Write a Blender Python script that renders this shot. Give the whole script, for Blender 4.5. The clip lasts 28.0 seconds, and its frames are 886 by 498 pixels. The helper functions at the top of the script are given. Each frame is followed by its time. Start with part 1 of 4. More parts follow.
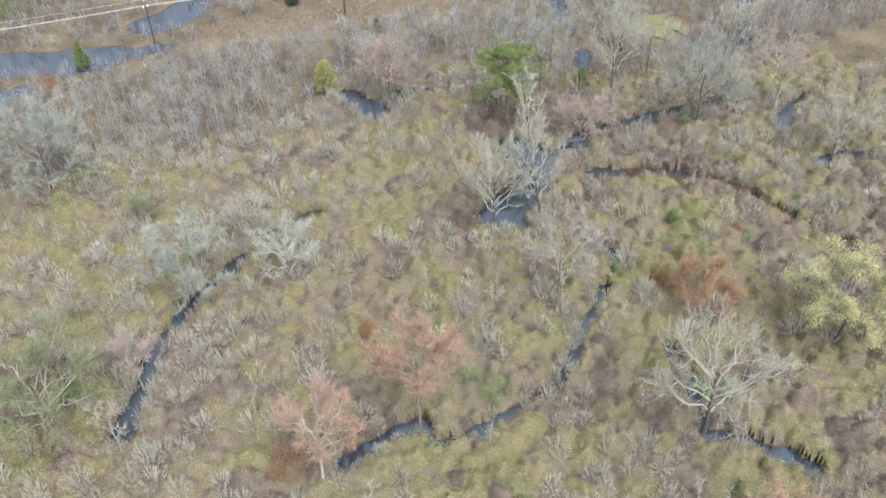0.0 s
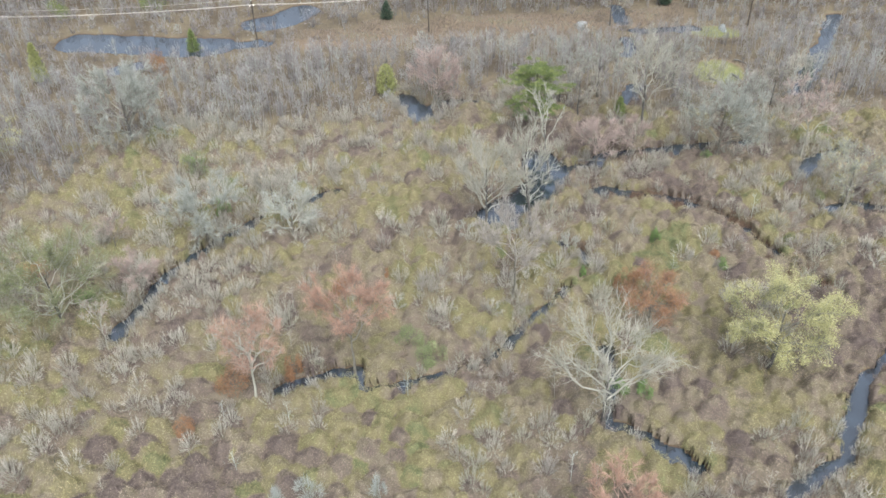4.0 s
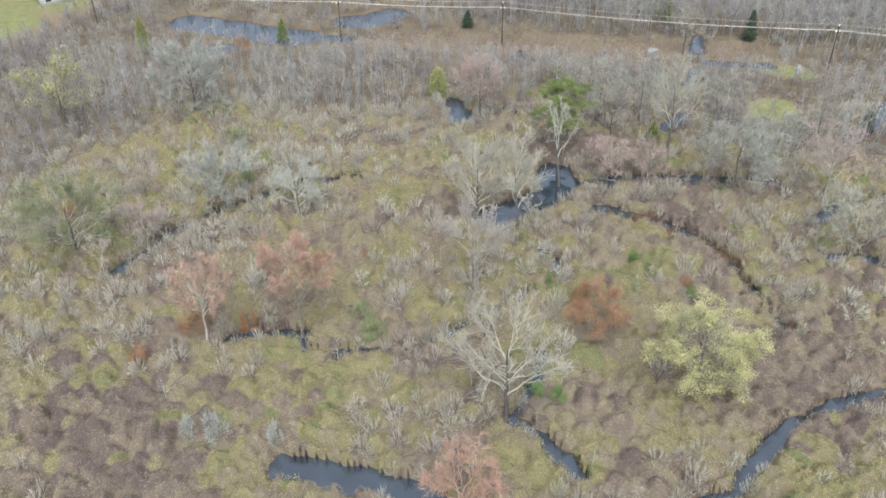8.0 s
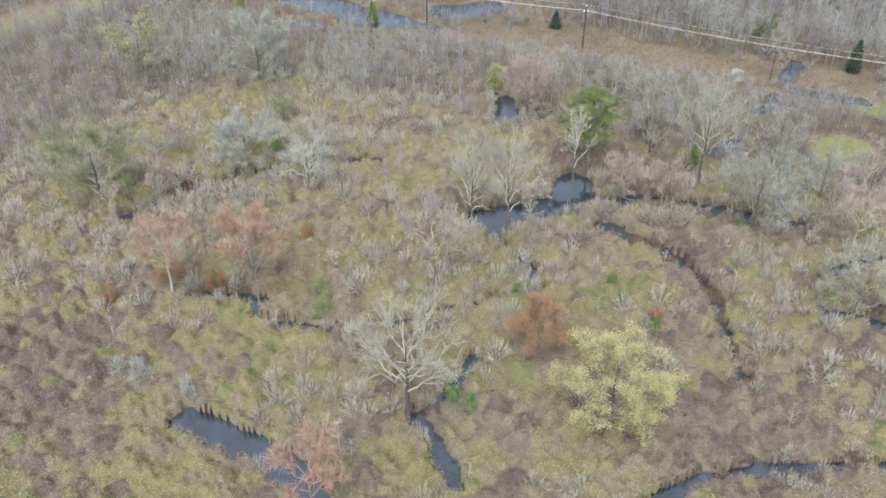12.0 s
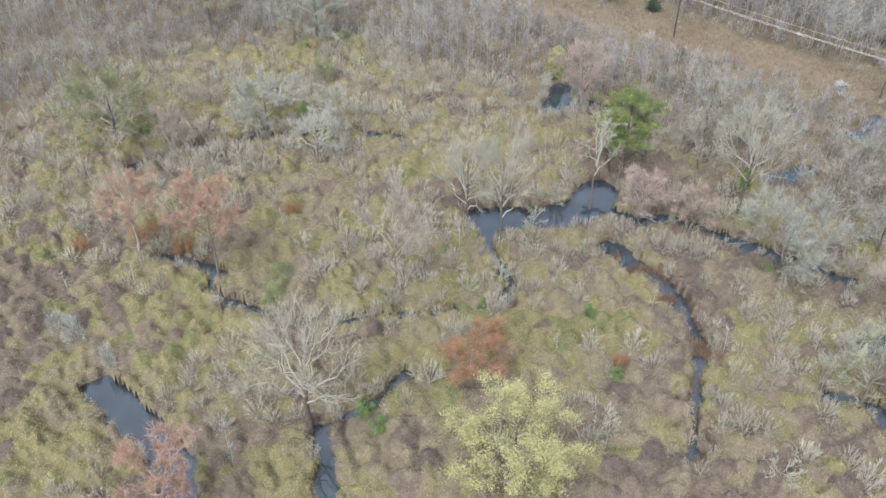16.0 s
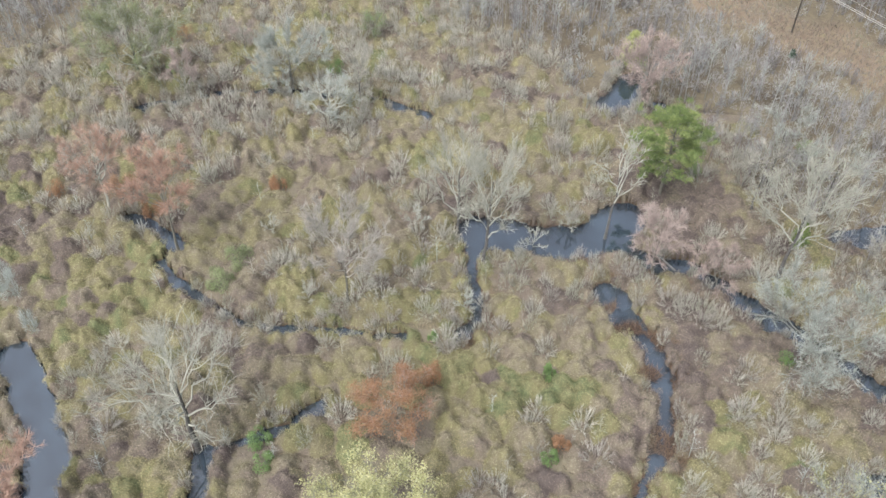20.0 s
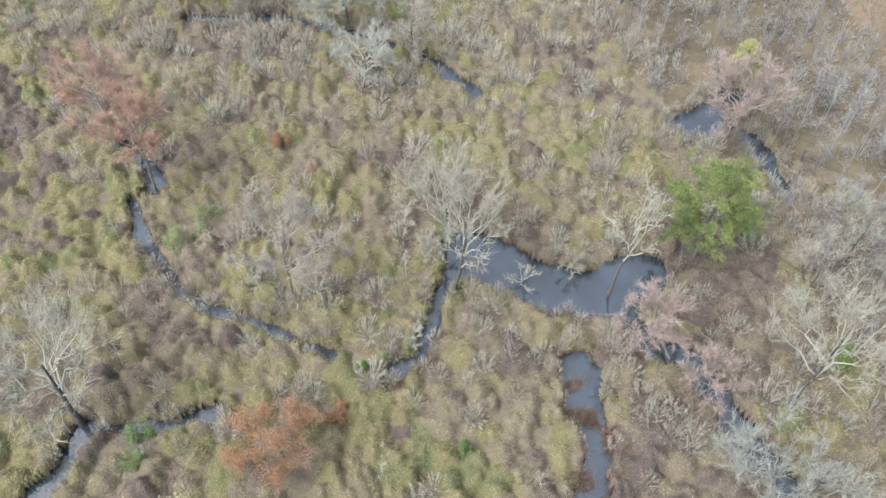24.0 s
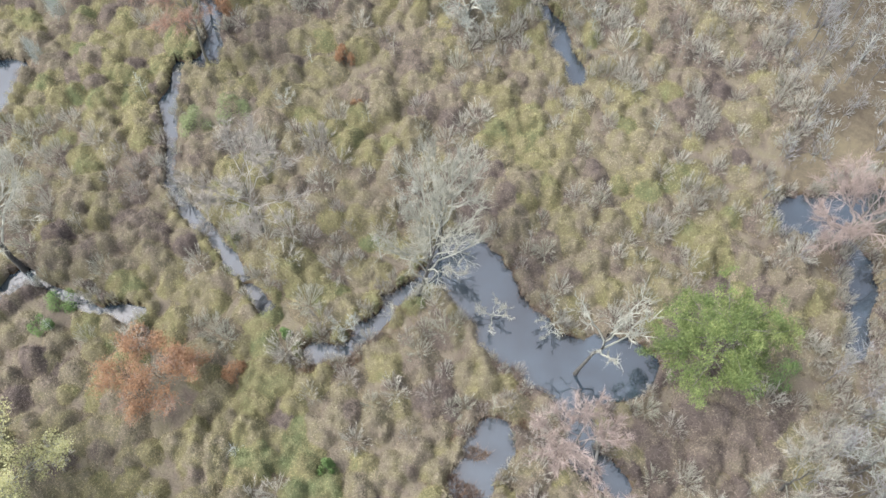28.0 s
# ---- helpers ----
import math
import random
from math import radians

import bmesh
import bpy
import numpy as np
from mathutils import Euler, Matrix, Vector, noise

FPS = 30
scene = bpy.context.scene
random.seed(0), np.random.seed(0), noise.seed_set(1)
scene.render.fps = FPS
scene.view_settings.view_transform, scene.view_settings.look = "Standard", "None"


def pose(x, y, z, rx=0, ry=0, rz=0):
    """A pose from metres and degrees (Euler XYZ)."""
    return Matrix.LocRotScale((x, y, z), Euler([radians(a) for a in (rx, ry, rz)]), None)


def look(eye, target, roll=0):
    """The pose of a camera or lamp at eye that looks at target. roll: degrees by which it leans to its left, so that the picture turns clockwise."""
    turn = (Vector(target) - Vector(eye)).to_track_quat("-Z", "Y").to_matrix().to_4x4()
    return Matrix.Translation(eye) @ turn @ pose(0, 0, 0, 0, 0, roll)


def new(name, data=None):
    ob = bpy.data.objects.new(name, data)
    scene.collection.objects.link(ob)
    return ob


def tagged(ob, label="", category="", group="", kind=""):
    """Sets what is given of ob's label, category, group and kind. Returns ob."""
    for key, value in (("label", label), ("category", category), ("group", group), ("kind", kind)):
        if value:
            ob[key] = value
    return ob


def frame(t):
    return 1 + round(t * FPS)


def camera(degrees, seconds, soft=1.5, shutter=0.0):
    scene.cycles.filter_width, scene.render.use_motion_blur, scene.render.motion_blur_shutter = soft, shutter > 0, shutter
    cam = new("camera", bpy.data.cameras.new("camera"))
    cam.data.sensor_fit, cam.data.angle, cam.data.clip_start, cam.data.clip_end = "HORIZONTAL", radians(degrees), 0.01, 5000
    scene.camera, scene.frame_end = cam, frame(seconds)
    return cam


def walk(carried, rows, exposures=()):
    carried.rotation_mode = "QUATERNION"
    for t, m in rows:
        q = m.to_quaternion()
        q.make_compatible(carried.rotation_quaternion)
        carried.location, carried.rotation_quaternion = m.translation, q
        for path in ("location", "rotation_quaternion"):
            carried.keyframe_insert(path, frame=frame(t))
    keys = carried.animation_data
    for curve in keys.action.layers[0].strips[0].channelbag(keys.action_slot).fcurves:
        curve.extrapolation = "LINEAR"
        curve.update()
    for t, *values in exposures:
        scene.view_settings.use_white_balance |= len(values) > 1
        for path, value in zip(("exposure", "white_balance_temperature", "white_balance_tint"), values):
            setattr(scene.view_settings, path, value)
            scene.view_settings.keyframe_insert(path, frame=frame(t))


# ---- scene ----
cam = camera(55.1, 28.0, soft=1.5)
METRES, EYE, TILT, LEAN, TURN = 220.0, 80.87, -39.9, 1.5, 0.0
ROWS = [
    (0.0, 0.0, 0.0, 0.0, 0.0, 0.0, -0.0),
    (0.5, 0.0145, -0.0045, -0.0037, 1.34, 0.3, -1.1),
    (1.0, 0.0291, -0.0092, -0.0079, 2.66, 0.62, -2.23),
    (1.5, 0.044, -0.0143, -0.0122, 3.95, 0.92, -3.34),
    (2.0, 0.0592, -0.0195, -0.0167, 5.23, 1.22, -4.44),
    (2.5, 0.0749, -0.025, -0.0211, 6.55, 1.52, -5.53),
    (3.0, 0.0909, -0.0303, -0.025, 7.83, 1.76, -6.59),
    (3.5, 0.1071, -0.0354, -0.0291, 9.1, 2.01, -7.66),
    (5.5, 0.1745, -0.0515, -0.0425, 14.16, 2.73, -11.93),
    (6.0, 0.1913, -0.0512, -0.0415, 15.44, 2.62, -13.06),
    (6.5, 0.2073, -0.048, -0.0385, 16.73, 2.39, -14.16),
    (7.0, 0.223, -0.0438, -0.0345, 18.07, 2.04, -15.23),
    (7.5, 0.2389, -0.0391, -0.0303, 19.48, 1.65, -16.33),
    (8.0, 0.2547, -0.0342, -0.0257, 20.9, 1.22, -17.4),
    (8.5, 0.2704, -0.0289, -0.0209, 22.39, 0.75, -18.5),
    (9.0, 0.2861, -0.0233, -0.0158, 23.91, 0.25, -19.58),
    (9.5, 0.3017, -0.0172, -0.0106, 25.46, -0.28, -20.67),
    (10.0, 0.3168, -0.0104, -0.0045, 27.02, -0.87, -21.74),
    (10.5, 0.3313, -0.003, 0.0021, 28.6, -1.49, -22.81),
    (11.0, 0.3448, 0.0053, 0.0094, 30.2, -2.18, -23.87),
    (11.5, 0.3574, 0.0145, 0.0174, 31.83, -2.98, -24.89),
    (12.0, 0.369, 0.0245, 0.026, 33.49, -3.87, -25.89),
    (12.5, 0.3794, 0.0352, 0.0353, 35.18, -4.85, -26.88),
    (14.5, 0.4065, 0.0842, 0.0776, 42.06, -9.6, -30.35),
    (15.0, 0.4096, 0.0973, 0.0891, 43.82, -11.01, -31.13),
    (15.5, 0.4114, 0.1106, 0.1008, 45.59, -12.5, -31.85),
    (16.0, 0.412, 0.124, 0.1125, 47.38, -14.07, -32.57),
    (16.5, 0.4119, 0.1376, 0.1245, 49.26, -15.74, -33.23),
    (17.0, 0.4107, 0.1513, 0.1365, 51.15, -17.45, -33.89),
    (17.5, 0.4085, 0.1649, 0.1483, 53.09, -19.24, -34.57),
    (18.0, 0.4058, 0.1787, 0.1602, 55.11, -21.11, -35.22),
    (18.5, 0.4021, 0.1921, 0.1722, 57.16, -23.04, -35.84),
    (19.0, 0.3978, 0.2056, 0.1837, 59.31, -24.98, -36.47),
    (19.5, 0.3926, 0.2188, 0.1954, 61.54, -27.05, -37.08),
    (20.0, 0.3868, 0.2318, 0.207, 63.86, -29.26, -37.68),
    (20.5, 0.3802, 0.2447, 0.2185, 66.29, -31.58, -38.21),
    (21.0, 0.3729, 0.2575, 0.23, 68.86, -34.05, -38.73),
    (21.5, 0.365, 0.27, 0.2413, 71.54, -36.62, -39.19),
    (23.5, 0.3275, 0.319, 0.2843, 83.75, -48.43, -40.21),
    (24.0, 0.316, 0.3302, 0.294, 87.18, -51.79, -40.32),
    (24.5, 0.3039, 0.3411, 0.3034, 90.78, -55.3, -40.31),
    (25.0, 0.2911, 0.3516, 0.3125, 94.57, -58.97, -40.16),
    (25.5, 0.2776, 0.3618, 0.3214, 98.55, -62.83, -39.84),
    (26.0, 0.2639, 0.3716, 0.3297, 102.75, -66.81, -39.34),
    (26.5, 0.2494, 0.3812, 0.3377, 107.17, -70.92, -38.62),
    (27.0, 0.2346, 0.39, 0.3448, 111.77, -75.13, -37.71),
    (27.5, 0.2192, 0.3986, 0.3516, 116.59, -79.42, -36.5),
    (28.0, 0.2029, 0.4065, 0.3577, 121.55, -83.74, -34.98),
]
walk(cam, [(t, pose(0, 0, EYE, TILT, LEAN, TURN) @ pose(METRES * x, METRES * y, METRES * z, 90 + pitch, roll, yaw)) for t, x, y, z, yaw, pitch, roll in ROWS], exposures=[(0.0, 1.27), (8.0, 1.13), (19.0, 1.23), (24.0, 1.37), (28.0, 1.45)])

# ---- light ----
SUN_EL, SUN_AZ = 58.0, 150.0
world = bpy.data.worlds.new("overcast_sky")
scene.world = world
world.use_nodes = True
wn, wl = world.node_tree.nodes, world.node_tree.links
wn.clear()
sky = wn.new("ShaderNodeTexSky")
sky.sky_type, sky.sun_disc = "NISHITA", False
sky.sun_elevation, sky.sun_rotation = radians(SUN_EL), radians(SUN_AZ)
sky.air_density, sky.dust_density, sky.ozone_density = 1.0, 6.0, 1.0
pale = wn.new("ShaderNodeHueSaturation")
pale.inputs["Saturation"].default_value = 0.55
back = wn.new("ShaderNodeBackground")
back.inputs["Strength"].default_value = 0.15
wout = wn.new("ShaderNodeOutputWorld")
wl.new(sky.outputs["Color"], pale.inputs["Color"])
wl.new(pale.outputs["Color"], back.inputs["Color"])
wl.new(back.outputs[0], wout.inputs["Surface"])

sun_data = bpy.data.lights.new("sun", "SUN")
sun_data.energy, sun_data.angle, sun_data.color = 1.5, radians(36), (1.0, 0.98, 0.94)
sun = new("sun", sun_data)
az = radians(SUN_AZ)
sun.matrix_world = look((0, 0, 0), (-math.sin(az) * math.cos(radians(SUN_EL)), -math.cos(az) * math.cos(radians(SUN_EL)), -math.sin(radians(SUN_EL))))

# ---- materials ----
rng = np.random.default_rng(11)


def base_material(name, rough=0.9, spec=0.2):
    m = bpy.data.materials.new(name)
    m.use_nodes = True
    b = m.node_tree.nodes["Principled BSDF"]
    b.inputs["Roughness"].default_value = rough
    b.inputs["Specular IOR Level"].default_value = spec
    return m, m.node_tree.nodes, m.node_tree.links, b


def mixed(nodes, links, op, a, b):
    n = nodes.new("ShaderNodeMath")
    n.operation = op
    for i, v in enumerate((a, b)):
        if isinstance(v, (int, float)):
            n.inputs[i].default_value = v
        else:
            links.new(v, n.inputs[i])
    return n.outputs[0]


def noise_out(nodes, links, scale, detail=3.0, rough=0.55):
    g = nodes.new("ShaderNodeNewGeometry")
    n = nodes.new("ShaderNodeTexNoise")
    n.inputs["Scale"].default_value, n.inputs["Detail"].default_value, n.inputs["Roughness"].default_value = scale, detail, rough
    links.new(g.outputs["Position"], n.inputs["Vector"])
    return n.outputs["Fac"]


def ramp(nodes, links, fac, stops):
    r = nodes.new("ShaderNodeValToRGB")
    e = r.color_ramp.elements
    e[0].position, e[1].position = stops[0][0], stops[-1][0]
    e[0].color, e[1].color = (*stops[0][1], 1), (*stops[-1][1], 1)
    for p, c in stops[1:-1]:
        e.new(p).color = (*c, 1)
    links.new(fac, r.inputs["Fac"])
    return r.outputs["Color"]


ALBEDO = 0.55


def plant(name, stops, broad=0.5, fine=0.35, rough=0.9, thin=0.28, uneven=0.3, bright=1.0):
    """Bark, twig or leaf colour: the plant's own tone, with drifts over the ground and fine mottling."""
    k = ALBEDO * bright
    stops = [(p, (c[0] * 0.87 * k, c[1] * k, c[2] * 1.165 * k)) for p, c in stops]
    m, n, l, b = base_material(name, rough, 0.15)
    a = n.new("ShaderNodeAttribute")
    a.attribute_name = "tone"
    v = mixed(n, l, "ADD", a.outputs["Fac"], mixed(n, l, "MULTIPLY", mixed(n, l, "SUBTRACT", noise_out(n, l, 0.06), 0.5), broad))
    v = mixed(n, l, "ADD", v, mixed(n, l, "MULTIPLY", mixed(n, l, "SUBTRACT", noise_out(n, l, 2.5, 2.0), 0.5), fine))
    c = ramp(n, l, v, stops)
    g = n.new("ShaderNodeNewGeometry")
    h = n.new("ShaderNodeHueSaturation")
    l.new(mixed(n, l, "ADD", mixed(n, l, "MULTIPLY", g.outputs["Random Per Island"], uneven), 1.0 - uneven / 2), h.inputs["Value"])
    l.new(c, h.inputs["Color"])
    c = h.outputs["Color"]
    l.new(c, b.inputs["Base Color"])
    if thin:
        t = n.new("ShaderNodeBsdfTranslucent")
        l.new(c, t.inputs["Color"])
        x = n.new("ShaderNodeMixShader")
        x.inputs[0].default_value = thin
        l.new(b.outputs[0], x.inputs[1])
        l.new(t.outputs[0], x.inputs[2])
        l.new(x.outputs[0], n["Material Output"].inputs["Surface"])
    return m


THICKET = [(0.0, (0.28, 0.205, 0.165)), (0.18, (0.385, 0.287, 0.21)), (0.36, (0.48, 0.375, 0.245)), (0.52, (0.46, 0.37, 0.21)), (0.68, (0.49, 0.4, 0.195)), (0.82, (0.405, 0.358, 0.17)), (0.92, (0.355, 0.34, 0.158)), (1.0, (0.31, 0.32, 0.145))]
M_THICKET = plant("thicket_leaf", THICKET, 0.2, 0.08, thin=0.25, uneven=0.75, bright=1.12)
# darkened copy of the leaf colours: paints shade into gaps between shrub tips
M_INNER_SHADE = plant("thicket_inner_shade", THICKET, 0.2, 0.3, thin=0, uneven=0.0, bright=0.66)
inn, inl = M_INNER_SHADE.node_tree.nodes, M_INNER_SHADE.node_tree.links
ibump = inn.new("ShaderNodeBump")
ibump.inputs["Strength"].default_value, ibump.inputs["Distance"].default_value = 1.0, 0.3
inl.new(noise_out(inn, inl, 3.5, 4.0, 0.7), ibump.inputs["Height"])
inl.new(ibump.outputs[0], inn["Principled BSDF"].inputs["Normal"])
M_STEM = plant("shrub_stem", [(0.0, (0.22, 0.19, 0.16)), (0.5, (0.32, 0.28, 0.235)), (1.0, (0.4, 0.365, 0.31))])
M_GREYTWIG = plant("grey_twig", [(0.0, (0.43, 0.36, 0.275)), (0.5, (0.545, 0.465, 0.355)), (1.0, (0.66, 0.575, 0.44))], bright=1.3)
M_WOODTWIG = plant("wood_twig", [(0.0, (0.31, 0.26, 0.23)), (0.35, (0.415, 0.36, 0.32)), (0.65, (0.5, 0.445, 0.39)), (1.0, (0.54, 0.505, 0.415))], 0.7, bright=1.14)
M_REDLEAF = plant("red_leaf", [(0.0, (0.38, 0.18, 0.09)), (0.5, (0.5, 0.26, 0.135)), (1.0, (0.57, 0.34, 0.19))])
M_PINKTWIG = plant("pink_twig", [(0.0, (0.5, 0.345, 0.275)), (0.5, (0.62, 0.45, 0.36)), (1.0, (0.7, 0.54, 0.44))], bright=1.15)
M_ORANGETWIG = plant("orange_twig", [(0.0, (0.5, 0.25, 0.155)), (0.5, (0.62, 0.345, 0.225)), (1.0, (0.68, 0.44, 0.32))], bright=1.15)
M_TANTWIG = plant("tan_twig", [(0.0, (0.38, 0.305, 0.235)), (0.5, (0.48, 0.395, 0.31)), (1.0, (0.55, 0.47, 0.38))], bright=1.3)
M_LICHENTWIG = plant("lichen_twig", [(0.0, (0.41, 0.39, 0.31)), (0.5, (0.53, 0.505, 0.405)), (1.0, (0.62, 0.59, 0.48))], bright=1.2)
M_PALETWIG = plant("pale_lichen_twig", [(0.0, (0.5, 0.485, 0.39)), (0.5, (0.64, 0.615, 0.5)), (1.0, (0.74, 0.715, 0.59))], bright=1.15)
M_OLIVETWIG = plant("olive_twig", [(0.0, (0.29, 0.27, 0.14)), (0.5, (0.41, 0.385, 0.205)), (1.0, (0.5, 0.47, 0.27))])
M_BONETWIG = plant("bone_twig", [(0.0, (0.43, 0.375, 0.27)), (0.5, (0.55, 0.485, 0.355)), (1.0, (0.66, 0.58, 0.425))], bright=1.2)
M_BARK = plant("grey_bark", [(0.0, (0.16, 0.135, 0.1)), (0.5, (0.29, 0.25, 0.185)), (1.0, (0.43, 0.385, 0.29))], 0.3, 0.8, thin=0)
M_DARKBARK = plant("dark_bark", [(0.0, (0.11, 0.095, 0.08)), (0.5, (0.2, 0.175, 0.145)), (1.0, (0.31, 0.28, 0.235))], 0.3, 1.2, thin=0)
M_BONE = plant("bone_bark", [(0.0, (0.33, 0.285, 0.205)), (0.5, (0.51, 0.455, 0.34)), (1.0, (0.64, 0.58, 0.45))], 0.3, 0.7, thin=0, bright=1.05)
M_YELLOWLEAF = plant("yellow_green_leaf", [(0.0, (0.5, 0.44, 0.19)), (0.5, (0.65, 0.57, 0.25)), (1.0, (0.74, 0.66, 0.36))], bright=1.12)
M_YELLOW = plant("spring_yellow_leaf", [(0.0, (0.42, 0.41, 0.14)), (0.5, (0.52, 0.5, 0.18)), (1.0, (0.6, 0.57, 0.24))])
M_PINE = plant("pine_needle", [(0.0, (0.17, 0.22, 0.08)), (0.5, (0.33, 0.38, 0.13)), (1.0, (0.5, 0.52, 0.18))], 0.2, 0.7)
M_CEDAR = plant("cedar_needle", [(0.0, (0.06, 0.095, 0.06)), (0.5, (0.11, 0.155, 0.095)), (1.0, (0.17, 0.215, 0.13))])
M_GREEN = plant("bright_green_leaf", [(0.0, (0.18, 0.25, 0.085)), (0.5, (0.27, 0.37, 0.125)), (1.0, (0.36, 0.46, 0.17))])
M_OLIVELEAF = plant("olive_leaf", [(0.0, (0.26, 0.28, 0.13)), (0.5, (0.37, 0.39, 0.18)), (1.0, (0.46, 0.47, 0.23))])
M_MARSH = plant("marsh_grass", [(0.0, (0.3, 0.23, 0.165)), (0.4, (0.42, 0.335, 0.25)), (0.7, (0.48, 0.395, 0.3)), (1.0, (0.4, 0.38, 0.23))])
M_LOG = plant("dead_log", [(0.0, (0.2, 0.17, 0.14)), (0.5, (0.34, 0.3, 0.25)), (1.0, (0.45, 0.41, 0.35))], 0.2, 1.2, thin=0)

M_GROUND, gn, gl, gb = base_material("swamp_ground", 0.95, 0.1)
ga = gn.new("ShaderNodeAttribute")
ga.attribute_name = "cover"
litter = ramp(gn, gl, mixed(gn, gl, "ADD", mixed(gn, gl, "MULTIPLY", noise_out(gn, gl, 0.12, 4.0), 0.5), mixed(gn, gl, "MULTIPLY", noise_out(gn, gl, 1.7, 5.0, 0.7), 0.5)),
              [(0.34, (0.05, 0.042, 0.033)), (0.46, (0.085, 0.073, 0.055)), (0.55, (0.115, 0.1, 0.072)), (0.64, (0.13, 0.117, 0.078))])
marsh = ramp(gn, gl, noise_out(gn, gl, 0.9, 5.0, 0.7), [(0.3, (0.09, 0.07, 0.054)), (0.5, (0.145, 0.115, 0.088)), (0.7, (0.15, 0.135, 0.085))])
lawn = ramp(gn, gl, noise_out(gn, gl, 0.5, 5.0, 0.7), [(0.3, (0.09, 0.095, 0.05)), (0.5, (0.125, 0.14, 0.065)), (0.7, (0.16, 0.165, 0.085))])


def blend(fac, a, b):
    x = gn.new("ShaderNodeMix")
    x.data_type = "RGBA"
    gl.new(fac, x.inputs["Factor"])
    gl.new(a, x.inputs["A"])
    gl.new(b, x.inputs["B"])
    return x.outputs["Result"]


f1 = mixed(gn, gl, "MINIMUM", ga.outputs["Fac"], 1.0)
f2 = mixed(gn, gl, "MAXIMUM", mixed(gn, gl, "SUBTRACT", ga.outputs["Fac"], 1.0), 0.0)
gpos = gn.new("ShaderNodeNewGeometry")
gsep = gn.new("ShaderNodeSeparateXYZ")
gl.new(gpos.outputs["Position"], gsep.inputs[0])
wet = gn.new("ShaderNodeMapRange")
wet.inputs["From Min"].default_value, wet.inputs["From Max"].default_value, wet.inputs["To Min"].default_value, wet.inputs["To Max"].default_value = 0.02, 0.2, 1.0, 0.0
gl.new(gsep.outputs["Z"], wet.inputs["Value"])
mud = ramp(gn, gl, noise_out(gn, gl, 1.1, 4.0), [(0.3, (0.04, 0.03, 0.022)), (0.7, (0.1, 0.07, 0.045))])
gl.new(blend(wet.outputs[0], blend(f2, blend(f1, litter, marsh), lawn), mud), gb.inputs["Base Color"])
gbump = gn.new("ShaderNodeBump")
gbump.inputs["Strength"].default_value, gbump.inputs["Distance"].default_value = 0.8, 0.15
gl.new(noise_out(gn, gl, 3.0, 5.0, 0.7), gbump.inputs["Height"])
gl.new(gbump.outputs[0], gb.inputs["Normal"])

M_WATER, an, al, ab = base_material("pond_water", 0.03, 0.5)
ab.inputs["IOR"].default_value = 2.25
al.new(ramp(an, al, noise_out(an, al, 0.22, 3.0), [(0.35, (0.012, 0.018, 0.026)), (0.65, (0.026, 0.04, 0.056))]), ab.inputs["Base Color"])
abump = an.new("ShaderNodeBump")
abump.inputs["Strength"].default_value, abump.inputs["Distance"].default_value = 0.05, 0.02
al.new(noise_out(an, al, 1.3, 2.0), abump.inputs["Height"])
al.new(abump.outputs[0], ab.inputs["Normal"])

# ---- mesh tools ----


def to_mesh(name, v, f, mat, tone=None, attr="tone", smooth=False):
    """A mesh from arrays of vertices and triangles, with one value a vertex in the attribute."""
    me = bpy.data.meshes.new(name)
    v = np.ascontiguousarray(v, dtype=np.float32)
    f = np.ascontiguousarray(f, dtype=np.int32)
    me.vertices.add(len(v))
    me.vertices.foreach_set("co", v.ravel())
    me.loops.add(f.size)
    me.loops.foreach_set("vertex_index", f.ravel())
    k = f.shape[1]
    me.polygons.add(len(f))
    me.polygons.foreach_set("loop_start", np.arange(0, f.size, k, dtype=np.int32))
    if smooth:
        me.polygons.foreach_set("use_smooth", np.ones(len(f), dtype=bool))
    me.update(calc_edges=True)
    if tone is not None:
        a = me.attributes.new(attr, "FLOAT", "POINT")
        a.data.foreach_set("value", np.ascontiguousarray(np.broadcast_to(tone, (len(v),)), dtype=np.float32))
    me.materials.append(mat)
    return me


def part(name, mesh, parent, label=""):
    ob = new(name, mesh)
    ob.parent = parent
    return tagged(ob, label)


def unit(a):
    return a / np.maximum(np.linalg.norm(a, axis=-1, keepdims=True), 1e-9)


def blades(r, p, d, length, width):
    """Thin tapering slivers (twigs, grass) from points p along d."""
    n = len(p)
    side = unit(np.cross(d, r.normal(size=(n, 3)) * 0.6 + (0, 0, 1.0))) * np.reshape(width, (-1, 1)) * 0.5
    v = np.stack([p - side, p + side, p + d * np.reshape(length, (-1, 1))], 1).reshape(-1, 3)
    return v, np.arange(3 * n).reshape(n, 3)


def leaflets(r, p, size, out=(0, 0, 1.0)):
    """Small leaf triangles, turned any way, mostly facing up or outwards."""
    n = len(p)
    nor = unit(r.normal(size=(n, 3)) * 0.42 + out)
    a = unit(np.cross(nor, r.normal(size=(n, 3))))
    b = np.cross(nor, a)
    s = np.reshape(size, (-1, 1))
    v = np.stack([p - a * s * 0.34, p + a * s * 0.34, p + b * s * 1.2], 1).reshape(-1, 3)
    return v, np.arange(3 * n).reshape(n, 3)


